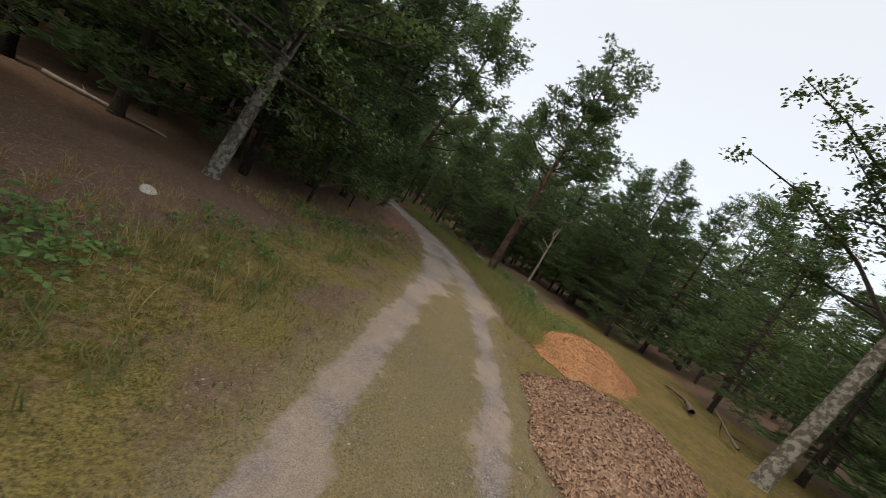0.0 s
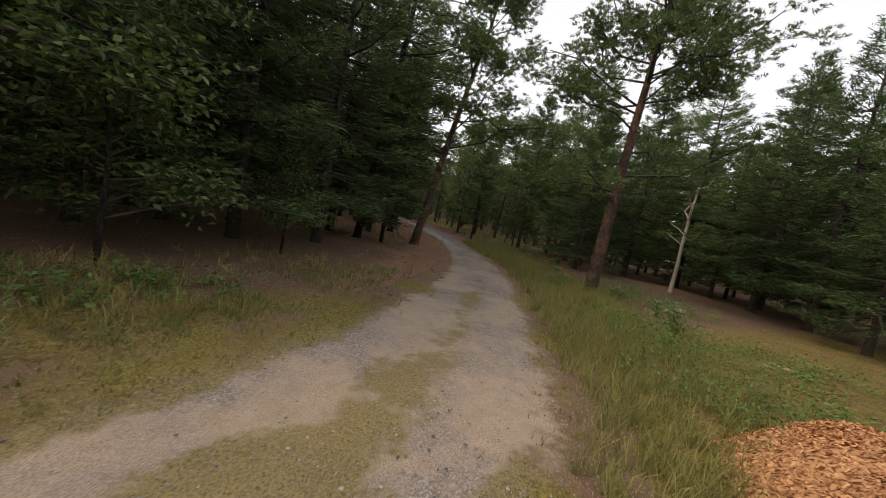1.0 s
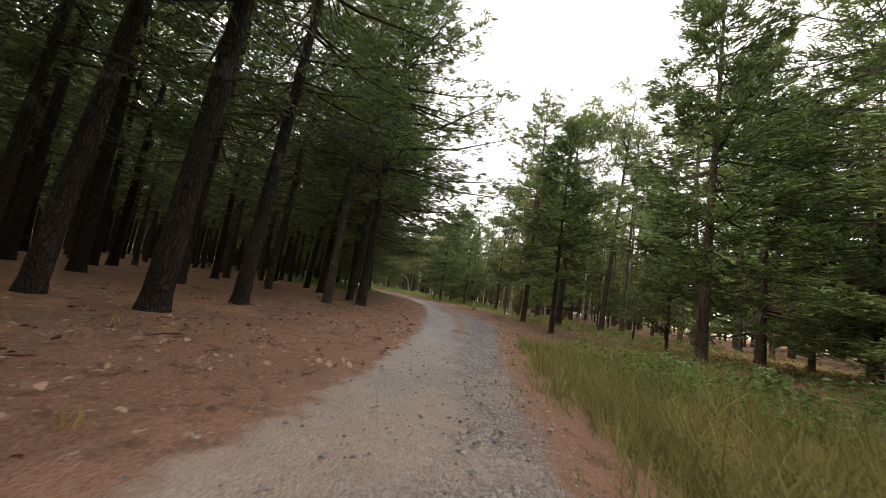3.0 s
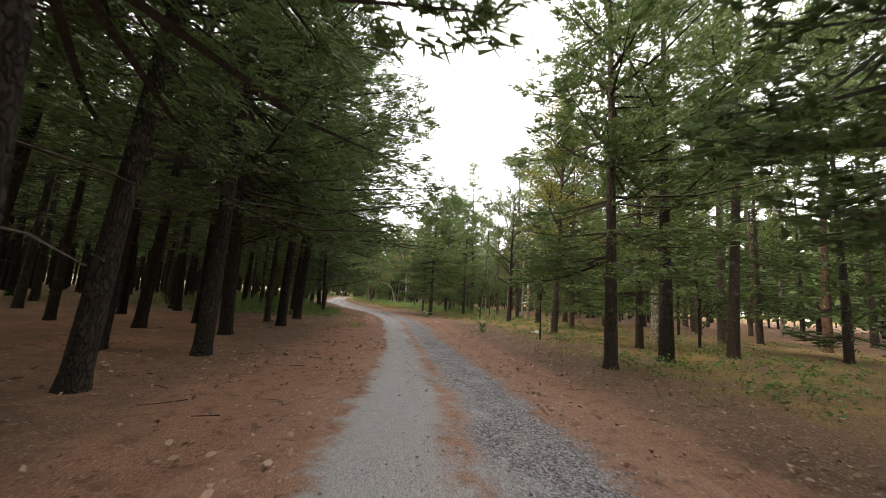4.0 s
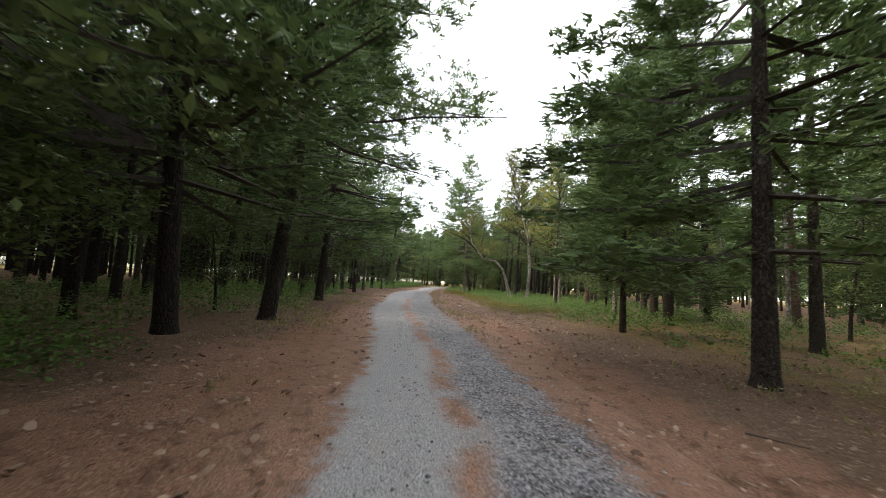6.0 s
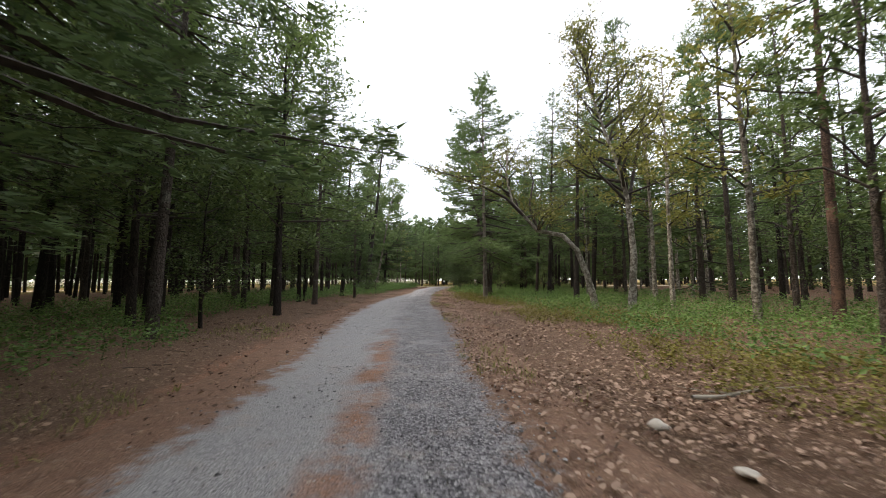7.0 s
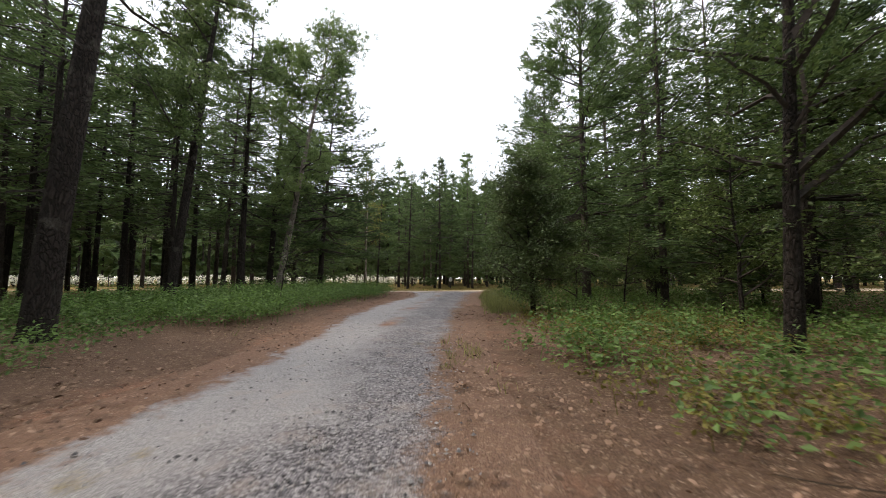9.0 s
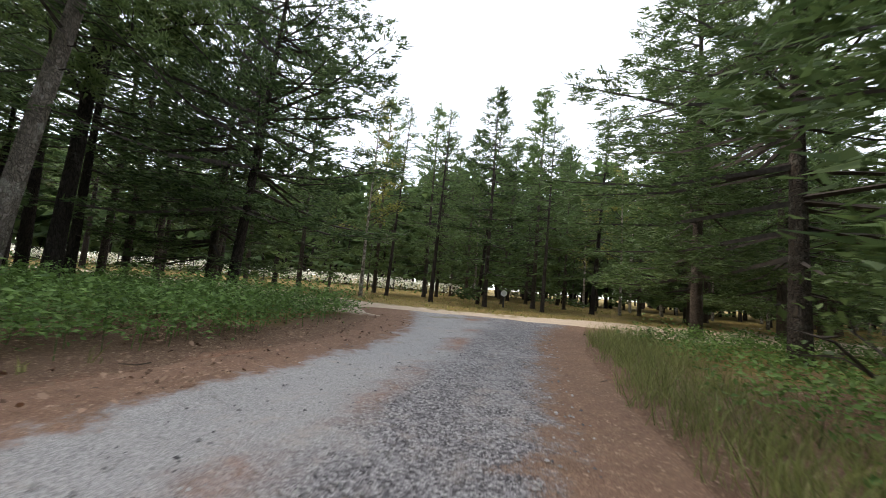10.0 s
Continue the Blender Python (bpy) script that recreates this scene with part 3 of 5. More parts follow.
def trunk_bag(p, r, taper=0.12, sides=9, flare=1.35):
    t = np.linspace(0, 1, len(p))
    rad = r * (1 - (1 - taper) * t)
    bag = Bag()
    q = np.concatenate([[p[0] - [0, 0, 0.25]], [p[0] + [0, 0, 0.02]], [p[0] + (p[1] - p[0]) * 0.12], p[1:]])
    rr = np.concatenate([[r * flare * 1.1], [r * flare], [r * 1.06], rad[1:]])
    bag.tube(q, rr, sides)
    return bag


def assemble(name, trunk, limbs, crown, mats, label, category, crown_name="crown"):
    root = tagged(new(name), label, category)
    part("trunk", trunk.mesh(name + "_trunk", mats[0], True), root)
    if crown is not None and crown.n:
        part(crown_name, leafy(name + "_crown", crown, limbs, mats[2], mats[1]), root)
    return root


def white_pine(seed, H=11.0, r=0.16, h0=2.0, R=2.6, gap=0.68, nb=6, tn=9.0, k=7, nl=0.31, nw=0.058, lean=(0, 0), dead=0,
               bark_mat=None, leaf_mat=None, name="white_pine", label="", full=1.0, sides=8):
    """A pine with flat whorls of branches; dead: bare snags under the living crown."""
    rng = np.random.default_rng(seed)
    p = spine_line(H, lean, 0.02, rng)
    trunk = trunk_bag(p, r, 0.1, sides)
    limbs, crown = Bag(), Bag()
    z = h0
    while z < H * 0.975:
        f = (z - h0) / (H - h0)
        for b in range(nb + int(rng.integers(-1, 2))):
            az = rng.uniform(0, 2 * np.pi)
            L = (R * (1 - f) ** 0.75 * rng.uniform(0.5, 1.15) + 0.3) * (0.75 + 0.25 * min(1, f / 0.18))
            el = radians(-6 + 40 * f**1.7 + rng.uniform(-8, 8))
            h = np.array([np.cos(az), np.sin(az), 0])
            d = h * np.cos(el) + [0, 0, np.sin(el)]
            o = on_line(p, z + rng.uniform(-0.12, 0.12))
            q = np.stack([o, o + d * L * 0.5 + [0, 0, -0.04 * L], o + d * L + [0, 0, 0.03 * L]])
            limbs.tube(q, [0.012 + 0.011 * L, 0.008 + 0.006 * L, 0.005], 3)
            n = max(3, int(L * tn * full * rng.uniform(0.75, 1.2)))
            t = rng.uniform(0.22, 1.0, n) ** 0.8
            s = np.array([-h[1], h[0], 0])
            wide = rng.uniform(-1, 1, n) * (0.1 + 0.4 * L * (1.12 - t) * np.minimum(1, t * 2.2))
            at = np.stack([np.interp(t, [0, 0.5, 1], q[:, i]) for i in range(3)], -1) + wide[:, None] * s + rng.normal(0, 1, (n, 3)) * [0.04, 0.04, 0.1]
            tip = unit(d[None] * 0.9 + s[None] * np.sign(wide)[:, None] * 0.6 + [0, 0, 0.12])
            crown.tufts(at, tip, rng, k, nl, nw, np.array([0.5, 0.5, 0.2]))
        z += gap * rng.uniform(0.75, 1.25) * (1 - 0.35 * f)
    top = np.stack([on_line(p, H * v) for v in np.linspace(0.93, 1.0, 6)]) + rng.normal(0, 0.03, (6, 3))
    crown.tufts(top, np.tile([[0, 0, 1.0]], (6, 1)), rng, k + 3, nl * 1.2, nw, 0.55)
    for i in range(dead):
        z = rng.uniform(min(0.1 * H, 0.6 * h0), h0 + 0.3)
        az, L = rng.uniform(0, 2 * np.pi), rng.uniform(0.3, 1.5)
        d = np.array([np.cos(az), np.sin(az), rng.uniform(-0.25, 0.2)])
        o = on_line(p, z)
        limbs.tube(np.stack([o, o + d * L * 0.5 + rng.normal(0, 0.04, 3), o + d * L + [0, 0, -0.06 * L]]), [0.018, 0.011, 0.004], 3)
    return assemble(name, trunk, limbs, crown, (bark_mat or M_BARK, M_LIMB, leaf_mat or M_NEEDLE), label, "pine tree")


def pitch_pine(seed, H=14.0, r=0.2, h0=6.0, R=2.8, nlimb=16, clumps=5, tn=8, k=8, nl=0.2, nw=0.032, lean=(0, 0), wob=0.05, dead=8,
               name="pitch_pine", label="", low=(), bark_mat=None, sides=10):
    """A pine with a bare trunk and an open crown of rounded needle clumps on crooked limbs."""
    rng = np.random.default_rng(seed)
    p = spine_line(H, lean, wob, rng, 9)
    trunk = trunk_bag(p, r, 0.16, sides)
    limbs, crown = Bag(), Bag()
    starts = [(rng.uniform(0, 1) ** 0.85, rng.uniform(0, 360), 1.0) for _ in range(nlimb)] + [((z - h0) / (H - h0), az, s) for z, az, s in low]
    for f, azd, s in starts:
        az = radians(azd)
        L = R * s * (1.0 - 0.45 * max(f, 0) ** 1.5) * rng.uniform(0.7, 1.15)
        el = radians(8 + 45 * max(f, 0) + rng.uniform(-14, 14))
        h = np.array([np.cos(az), np.sin(az), 0])
        o = on_line(p, min(h0 + f * (H - h0), H))
        bend = rng.normal(0, 0.1, (3, 3)) * L
        q = np.stack([o, o + h * L * 0.35 + [0, 0, 0.1 * L] + bend[0] * 0.4, o + h * L * 0.7 * np.cos(el) + [0, 0, L * 0.6 * np.sin(el)] + bend[1] * 0.7,
                      o + h * L * np.cos(el) + [0, 0, L * np.sin(el)] + bend[2] * 0.7])
        limbs.tube(q, np.array([0.17, 0.12, 0.08, 0.03]) * r * (1 - 0.4 * max(f, 0)) + 0.012, 4)
        for c in range(clumps):
            t = rng.uniform(0.4, 1.0)
            c0 = np.array([np.interp(t, [0, 0.35, 0.7, 1], q[:, i]) for i in range(3)])
            c1 = c0 + rng.normal(0, 0.3, 3) * [1, 1, 0.5] * (0.5 + L * 0.28) + [0, 0, 0.12]
            limbs.tube(np.stack([c0, (c0 + c1) / 2 + rng.normal(0, 0.05, 3), c1]), [0.014, 0.01, 0.005], 3)
            n = int(tn * rng.uniform(0.7, 1.4))
            g = rng.normal(0, 1, (n, 3)) * [0.26, 0.26, 0.15]
            crown.tufts(c1 + g, unit(g * [1, 1, 1.4] + [0, 0, 0.12]), rng, k, nl, nw, 0.5)
    for i in range(dead):
        z = rng.uniform(0.3 * H, h0 + 1)
        az, L = rng.uniform(0, 2 * np.pi), rng.uniform(0.3, 1.4)
        d = np.array([np.cos(az), np.sin(az), rng.uniform(-0.3, 0.2)])
        o = on_line(p, z)
        limbs.tube(np.stack([o, o + d * L * 0.5 + rng.normal(0, 0.07, 3), o + d * L]), [0.022, 0.014, 0.005], 3)
    return assemble(name, trunk, limbs, crown, (bark_mat or M_BARK_RED, M_LIMB, M_PITCH), label, "pine tree")


def broadleaf(seed, H=8.0, r=0.12, h0=2.0, R=2.4, nlimb=14, twigs=5, per=16, leaf=0.11, spine=None, name="oak_tree", label="",
              leaf_mat=None, bark_mat=None, up=28, spread=0.2, lean=(0, 0), limb_r=0.35, extra=(), sides=9, slim=0.55, wob=0.06):
    """A leafy tree: limbs off the trunk, twigs off the limbs, a spray of leaves at each twig."""
    rng = np.random.default_rng(seed)
    p = np.asarray(spine, float) if spine is not None else spine_line(H, lean, wob, rng, 8)
    H = p[-1, 2]
    trunk = trunk_bag(p, r, 0.18, sides)
    limbs, crown = Bag(), Bag()
    lines = [np.asarray(e, float) for e in extra]
    arc = np.concatenate([[0], np.cumsum(np.linalg.norm(np.diff(p, axis=0), axis=1))])
    a0 = np.interp(h0, p[:, 2], arc)
    for i in range(nlimb):
        f = (i + rng.uniform(0, 1)) / nlimb
        a = a0 + f * (arc[-1] - a0)
        o = np.array([np.interp(a, arc, p[:, j]) for j in range(3)])
        az, el = rng.uniform(0, 2 * np.pi), radians(up + 30 * f + rng.uniform(-18, 18))
        L = R * (1 - 0.5 * f) * rng.uniform(0.6, 1.15)
        d = np.array([np.cos(az) * np.cos(el), np.sin(az) * np.cos(el), np.sin(el)])
        lines.append(np.stack([o, o + d * L * 0.4 + rng.normal(0, 0.08, 3), o + d * L * 0.75 + rng.normal(0, 0.12, 3) * L * 0.5, o + d * L + rng.normal(0, 0.1, 3) * L * 0.5]))
    for q in lines:
        L = np.linalg.norm(q[-1] - q[0])
        limbs.tube(q, np.linspace(1, 0.18, len(q)) * (0.012 + r * limb_r * min(1.3, L / max(R, 0.1))), 4)
        s = np.linspace(0, 1, len(q))
        for w in range(max(3, int(twigs * min(2.5, L / max(R, 0.1)) + 0.5))):
            t = rng.uniform(0.3, 1.0)
            c0 = np.array([np.interp(t, s, q[:, j]) for j in range(3)])
            c1 = c0 + rng.normal(0, 1, 3) * [0.3, 0.3, 0.2] * (0.4 + 0.25 * R) + [0, 0, 0.05]
            limbs.tube(np.stack([c0, (c0 + c1) / 2 + rng.normal(0, 0.03, 3), c1]), [0.011, 0.007, 0.003], 3)
            n = int(per * rng.uniform(0.6, 1.4))
            g = rng.normal(0, 1, (n, 3)) * [spread, spread, spread * 0.55]
            crown.leaves(c0 + (c1 - c0) * rng.uniform(0.4, 1.1, (n, 1)) + g, rng, leaf, 0.45, slim)
    return assemble(name, trunk, limbs, crown, (bark_mat or M_BARK_OAK, M_LIMB, leaf_mat or M_OAK), label, "tree")


def put(ob, x, y, turn=0.0, size=1.0, sink=0.05):
    ob.matrix_basis = Matrix.Translation((x, y, float(ground_z(x, y)) - sink)) @ Matrix.Rotation(radians(turn), 4, "Z") @ Matrix.Diagonal((size, size, size, 1))
    return ob


def again(ob, x, y, turn=0.0, size=1.0, tall=1.0, sink=0.05):
    c = copy_thing(ob, Matrix.Translation((x, y, float(ground_z(x, y)) - sink)) @ Matrix.Rotation(radians(turn), 4, "Z"))
    c.scale = (size, size, size * tall)
    return c


class Kind:
    """Variants of one kind of tree: each built once, the rest copied."""

    def __init__(self, makers, group, spin=360):
        self.makers, self.made, self.count, self.group, self.spin = makers, {}, 0, group, spin

    def plant(self, x, y, size=1.0, tall=1.0, which=None, turn=None):
        rng = np.random.default_rng(int(1000 + self.count * 17))
        i = self.count % len(self.makers) if which is None else which
        self.count += 1
        turn = float(rng.uniform(-0.5, 0.5) * self.spin) if turn is None else turn
        if i not in self.made:
            ob = self.makers[i]()
            ob["group"] = self.group
            self.made[i] = ob
            put(ob, x, y, turn)
            ob.scale = (size, size, size * tall)
            return ob
        ob = again(self.made[i], x, y, turn, 1.0)
        ob.scale = (size, size, size * tall)
        return ob


LW = "young white pine with layered green branches at the wood's edge"
LP = "straight plantation pine with bare dark trunk and high crown"
LT = "tall pine with reddish scaly trunk and open clumped crown"
LO = "slender oak with pale lichen-spotted trunk and thin green crown"
LU = "small leafy understory tree with low dense green branches"
EDGE_PINE = Kind([
    lambda: white_pine(11, 13.5, 0.17, 1.5, 4.1, 0.6, 6, 11, 9, 0.24, 0.048, label=LW), lambda: white_pine(12, 14.5, 0.18, 2.0, 4.0, 0.6, 6, 11, 9, 0.24, 0.048, label=LW),
    lambda: white_pine(13, 12.5, 0.16, 1.3, 4.2, 0.6, 6, 11, 9, 0.24, 0.048, label=LW)], "white pines along the track")
NEAR_PINE = Kind([
    lambda: white_pine(21, 15, 0.17, 4.6, 3.2, 0.75, 6, 6.6, 7, 0.25, 0.05, (3, 0), dead=14, label=LP, name="plantation_pine", bark_mat=M_BARK_DARK),
    lambda: white_pine(22, 16, 0.15, 5.4, 3.1, 0.75, 6, 6.6, 7, 0.25, 0.05, (4, 0), dead=16, label=LP, name="plantation_pine", bark_mat=M_BARK_DARK),
    lambda: white_pine(23, 14.5, 0.14, 4.8, 2.9, 0.75, 6, 6.6, 7, 0.25, 0.05, (2, 1), dead=14, label=LP, name="plantation_pine", bark_mat=M_BARK)], "plantation pines", 110)
WOOD_PINE = Kind([
    lambda: white_pine(24, 15, 0.17, 4.2, 3.2, 0.85, 5, 4.2, 6, 0.33, 0.08, dead=14, label=LP, name="plantation_pine", bark_mat=M_BARK_DARK),
    lambda: white_pine(25, 16, 0.15, 4.8, 3.1, 0.85, 5, 4.2, 6, 0.33, 0.08, (1.5, 0), dead=16, label=LP, name="plantation_pine", bark_mat=M_BARK_DARK),
    lambda: white_pine(26, 14.5, 0.14, 4.0, 3.0, 0.85, 5, 4.2, 6, 0.33, 0.08, (-1, 1), dead=14, label=LP, name="plantation_pine", bark_mat=M_BARK)], "plantation pines")
BACK_PINE = Kind([
    lambda: white_pine(31, 15.5, 0.16, 1.6, 3.3, 0.9, 5, 5.0, 6, 0.4, 0.12, dead=6, label="white pine standing back in the wood"),
    lambda: white_pine(32, 16.5, 0.17, 2.2, 3.2, 0.9, 5, 5.0, 6, 0.4, 0.12, dead=8, label="white pine standing back in the wood"),
    lambda: white_pine(33, 14.5, 0.15, 1.2, 3.3, 0.9, 5, 5.0, 6, 0.4, 0.12, dead=6, label="white pine standing back in the wood")], "pines in the wood")
TALL_PINE = Kind([
    lambda: pitch_pine(41, 15.5, 0.17, 5.5, 3.0, 20, 6, 9, 9, 0.24, 0.055, label=LT, bark_mat=M_BARK),
    lambda: pitch_pine(42, 14.5, 0.15, 5.0, 2.8, 20, 6, 9, 9, 0.24, 0.055, (2, 0), label=LT),
    lambda: pitch_pine(43, 16, 0.18, 6.0, 3.1, 20, 6, 9, 9, 0.24, 0.055, (-2, 1), label=LT, bark_mat=M_BARK)], "tall pines")
WOOD_OAK = Kind([
    lambda: broadleaf(51, 11.5, 0.11, 3.0, 2.9, 18, 7, 20, 0.2, label=LO), lambda: broadleaf(52, 10.5, 0.1, 2.4, 2.4, 18, 7, 20, 0.2, label=LO, bark_mat=M_BARK),
    lambda: broadleaf(53, 12.5, 0.12, 3.6, 2.6, 18, 7, 20, 0.2, label=LO, leaf_mat=M_OAK_PALE)], "oaks in the wood")
UNDER = Kind([
    lambda: broadleaf(61, 4.6, 0.06, 0.8, 1.7, 20, 9, 34, 0.11, name="understory_tree", label=LU, bark_mat=M_BARK_DARK, up=14),
    lambda: broadleaf(62, 3.6, 0.05, 0.7, 1.4, 18, 9, 32, 0.105, name="understory_tree", label=LU, bark_mat=M_BARK_DARK, up=12)], "understory trees")

LEAFY = Kind([lambda: broadleaf(71, 9.5, 0.12, 2.6, 3.4, 38, 12, 34, 0.16, name="oak_tree", label="dense dark leafy oak with low drooping branches", bark_mat=M_BARK_DARK, up=8, spread=0.3, limb_r=0.22)],
             "dense oaks at the wood's edge")

# ---- the trees that stand out, from the clearing onwards ----
put(broadleaf(101, 13, 0.2, 2.4, 3.8, 44, 11, 36, 0.16, lean=(6, 2), extra=[[(0.25, 0, 2.3), (0.9, -0.4, 2.5), (1.6, -0.8, 2.2)], [(0.3, 0, 2.8), (-0.4, -0.9, 3.2), (-1.0, -1.8, 3.0)], [(0.35, 0.1, 3.3), (0.9, -0.8, 3.9), (1.5, -1.9, 3.9)], [(0.4, 0.1, 3.8), (0.2, -1.0, 4.6), (0.1, -2.2, 4.9)], [(0.45, 0.1, 4.2), (-0.6, -0.6, 5.0), (-1.6, -1.4, 5.3)]], label="oak with pale furrowed trunk leaning over brown litter", up=12, spread=0.24), -22.1, -60.3)
put(broadleaf(102, 13.0, 0.24, 5.2, 4.2, 26, 11, 44, 0.17, lean=(0, -5), limb_r=0.2,
              extra=[[(0, -0.4, 5.2), (-0.6, 1.0, 6.6), (-1.3, 2.6, 7.6), (-2.0, 4.3, 8.2)], [(0, -0.6, 7.0), (-0.7, 1.2, 8.6), (-1.4, 2.8, 9.8), (-2.0, 4.2, 10.6)], [(0, -0.5, 6.2), (-0.9, 1.0, 7.8), (-1.8, 2.6, 9.2)]], label="large oak with lichen-grey leaning trunk beside the clearing", up=18), -10.4, -72.8)
put(broadleaf(103, 4.4, 0.06, 0.8, 2.5, 24, 10, 34, 0.15, name="understory_tree", label="low spreading leafy sapling with flat branch layers", bark_mat=M_BARK_DARK, up=4, spread=0.26), -18.9, -59.4)
put(pitch_pine(104, 14.5, 0.27, 4.4, 4.6, 32, 13, 14, 19, 0.15, 0.04, (1.5, 0), 0.06, 10, label="large pitch pine with red plated bark and long crooked limbs",
               low=((3.9, 200, 1.1), (4.6, 20, 1.15), (4.3, 110, 1.0), (5.0, 330, 1.2))), -3.6, -57.0)
put(pitch_pine(105, 15.5, 0.22, 4.8, 4.6, 32, 13, 15, 19, 0.15, 0.04, (9, 1), 0.05, 14, label="leaning pitch pine with red scaly bark beside the track"), -8.7, -49.6)
put(white_pine(106, 8.5, 0.1, 1.3, 1.9, 0.42, 6, 11, 8, label="thin young white pine with grey stem"), -11.0, -51.0)


def dead_tree(x, y, H, seed):
    rng = np.random.default_rng(seed)
    p = spine_line(H, (2, 0), 0.06, rng, 8)
    root = tagged(new("dead_tree"), "barkless dead tree with pale grey broken limbs", "dead tree")
    part("trunk", trunk_bag(p, 0.13, 0.35, 8).mesh("dead_trunk", M_DEAD, True), root)
    for i in range(9):
        o = on_line(p, rng.uniform(0.35, 0.97) * H)
        az, L = rng.uniform(0, 6.28), rng.uniform(0.8, 2.0)
        d = np.array([np.cos(az), np.sin(az), rng.uniform(0.2, 0.9)])
        limb = Bag()
        limb.tube(np.stack([o, o + d * L * 0.4 + rng.normal(0, 0.12, 3), o + d * L * 0.75 + rng.normal(0, 0.15, 3), o + d * L]), [0.05, 0.035, 0.025, 0.008], 5)
        part("limb", limb.mesh("dead_limb", M_DEAD, True), root)
    put(root, x, y)


dead_tree(6.1, -54.8, 6.8, 107)
put(white_pine(108, 13.5, 0.15, 2.7, 3.6, 0.78, 6, 9, 11, 0.2, 0.06, label="white pine with open drooping branch layers over litter"), 4.1, -32.2, 40)
put(pitch_pine(109, 13, 0.2, 4.2, 4.0, 24, 9, 13, 11, 0.18, 0.06, label="tall pine with thick dark furrowed trunk", bark_mat=M_BARK_DARK), 7.0, -31.0)
put(broadleaf(110, 4.2, 0.035, 1.4, 0.9, 10, 4, 12, 0.11, name="sapling", label="thin leafy sapling with a dark stem", bark_mat=M_BARK_DARK), 5.7, -26.3)
put(broadleaf(111, 12, 0.16, 3.2, 3.6, 30, 11, 40, 0.15, lean=(2, 0), label="tall oak with grey blotched trunk and yellowing leaves", leaf_mat=M_OAK_PALE, bark_mat=M_BARK), 8.3, -23.2)
put(broadleaf(112, 9.5, 0.17, 1.8, 3.0, 28, 9, 34, 0.15, lean=(3, 0), label="dark-trunked oak with low grey-green leafy branches", bark_mat=M_BARK_DARK), 10.2, -14.2)
put(white_pine(113, 10.4, 0.15, 1.9, 3.5, 0.66, 6, 15, 11, 0.2, 0.06, label="full white pine with tiered green branches beside track"), 5.3, -9.9, 20)
put(white_pine(114, 10.8, 0.13, 2.2, 2.6, 0.66, 6, 13, 10, 0.21, 0.062, label="white pine with tiered green branches behind another pine"), 9.3, -6.5, 130)
put(white_pine(115, 7.0, 0.09, 1.6, 1.6, 0.42, 6, 11, 8, label="slim young white pine with dark stem"), 5.8, -4.9, 10)
put(broadleaf(116, 10.0, 0.12, 1.5, 3.6, 52, 17, 44, 0.14, lean=(-3, 2), spread=0.2, limb_r=0.22, label="dense dark leafy oak overhanging the litter beside track", bark_mat=M_BARK_DARK, up=10), -2.9, -14.1)

for k, (x, y, s, rr, low) in enumerate([(-3.9, -20.6, 1.05, 6.6, 4.2), (-4.1, -24.4, 1.05, 7.0, 3.8), (-5.0, -28.2, 1.0, 7.0, 3.8), (-3.4, -8.8, 1.0, 6.4, 2.6), (-4.8, -36.2, 1.05, 5.6, 4.0), (-4.6, 2.0, 1.1, 5.0, 2.4)]):
    put(white_pine(131 + k, 14.5, 0.17, low, rr, 0.62, 7, 9.5, 14, 0.2, 0.042, (3, 0), dead=10, bark_mat=M_BARK_DARK,
                   label="tall white pine with long branches reaching over the track"), x, y, 70 * k, s)

put(pitch_pine(143, 13.0, 0.19, 4.6, 4.4, 30, 11, 12, 12, 0.17, 0.045, (6, 0), 0.06, 10, label="spreading pine with long crooked limbs over the track", bark_mat=M_BARK_DARK,
               low=((5.2, 0, 1.25), (6.2, 25, 1.3), (7.4, 345, 1.35), (8.4, 10, 1.3), (6.8, 60, 1.1))), -3.2, -5.8)
put(white_pine(151, 8.5, 0.1, 2.4, 1.7, 0.55, 6, 13, 10, 0.19, 0.055, label="young white pine with soft layered branches beside track"), 2.2, -38.1, 30)
put(white_pine(152, 13.4, 0.15, 2.2, 3.0, 0.58, 6, 13, 10, 0.2, 0.058, label="full white pine with tiered branches behind tall grass"), 4.3, -42.4, 80)

M_SPINE = [(0, 0, 0), (-0.1, 0, 0.7), (-0.3, 0, 1.45), (-0.68, 0, 2.5), (-1.25, 0, 3.1), (-2.2, 0.1, 3.3), (-2.75, 0.1, 3.9), (-3.2, 0.2, 4.5), (-3.4, 0.3, 5.6), (-3.3, 0.5, 6.8)]
M_ARM = [(-2.75, 0.1, 3.9), (-3.5, -0.1, 4.6), (-4.5, -0.3, 5.05), (-5.6, -0.5, 5.4), (-7.2, -0.8, 5.8)]
put(broadleaf(117, 6.8, 0.15, 3.2, 1.9, 18, 9, 40, 0.105, spine=M_SPINE, extra=[M_ARM, [(-2.2, 0.1, 3.3), (-2.4, 0.6, 4.4), (-2.1, 1.0, 5.6), (-2.3, 1.3, 6.6)]],
              label="crooked oak with pale trunk bent over the track", leaf_mat=M_OAK_PALE, limb_r=0.3), 6.2, 14.8)
N_SPINE = [(0, 0, 0), (0.08, 0, 1.0), (0.18, 0, 2.2), (0.12, 0, 3.4), (0.0, 0, 4.6), (-0.2, 0.1, 5.8), (-0.7, 0.2, 7.4), (-1.1, 0.3, 9.0), (-1.3, 0.3, 10.8)]
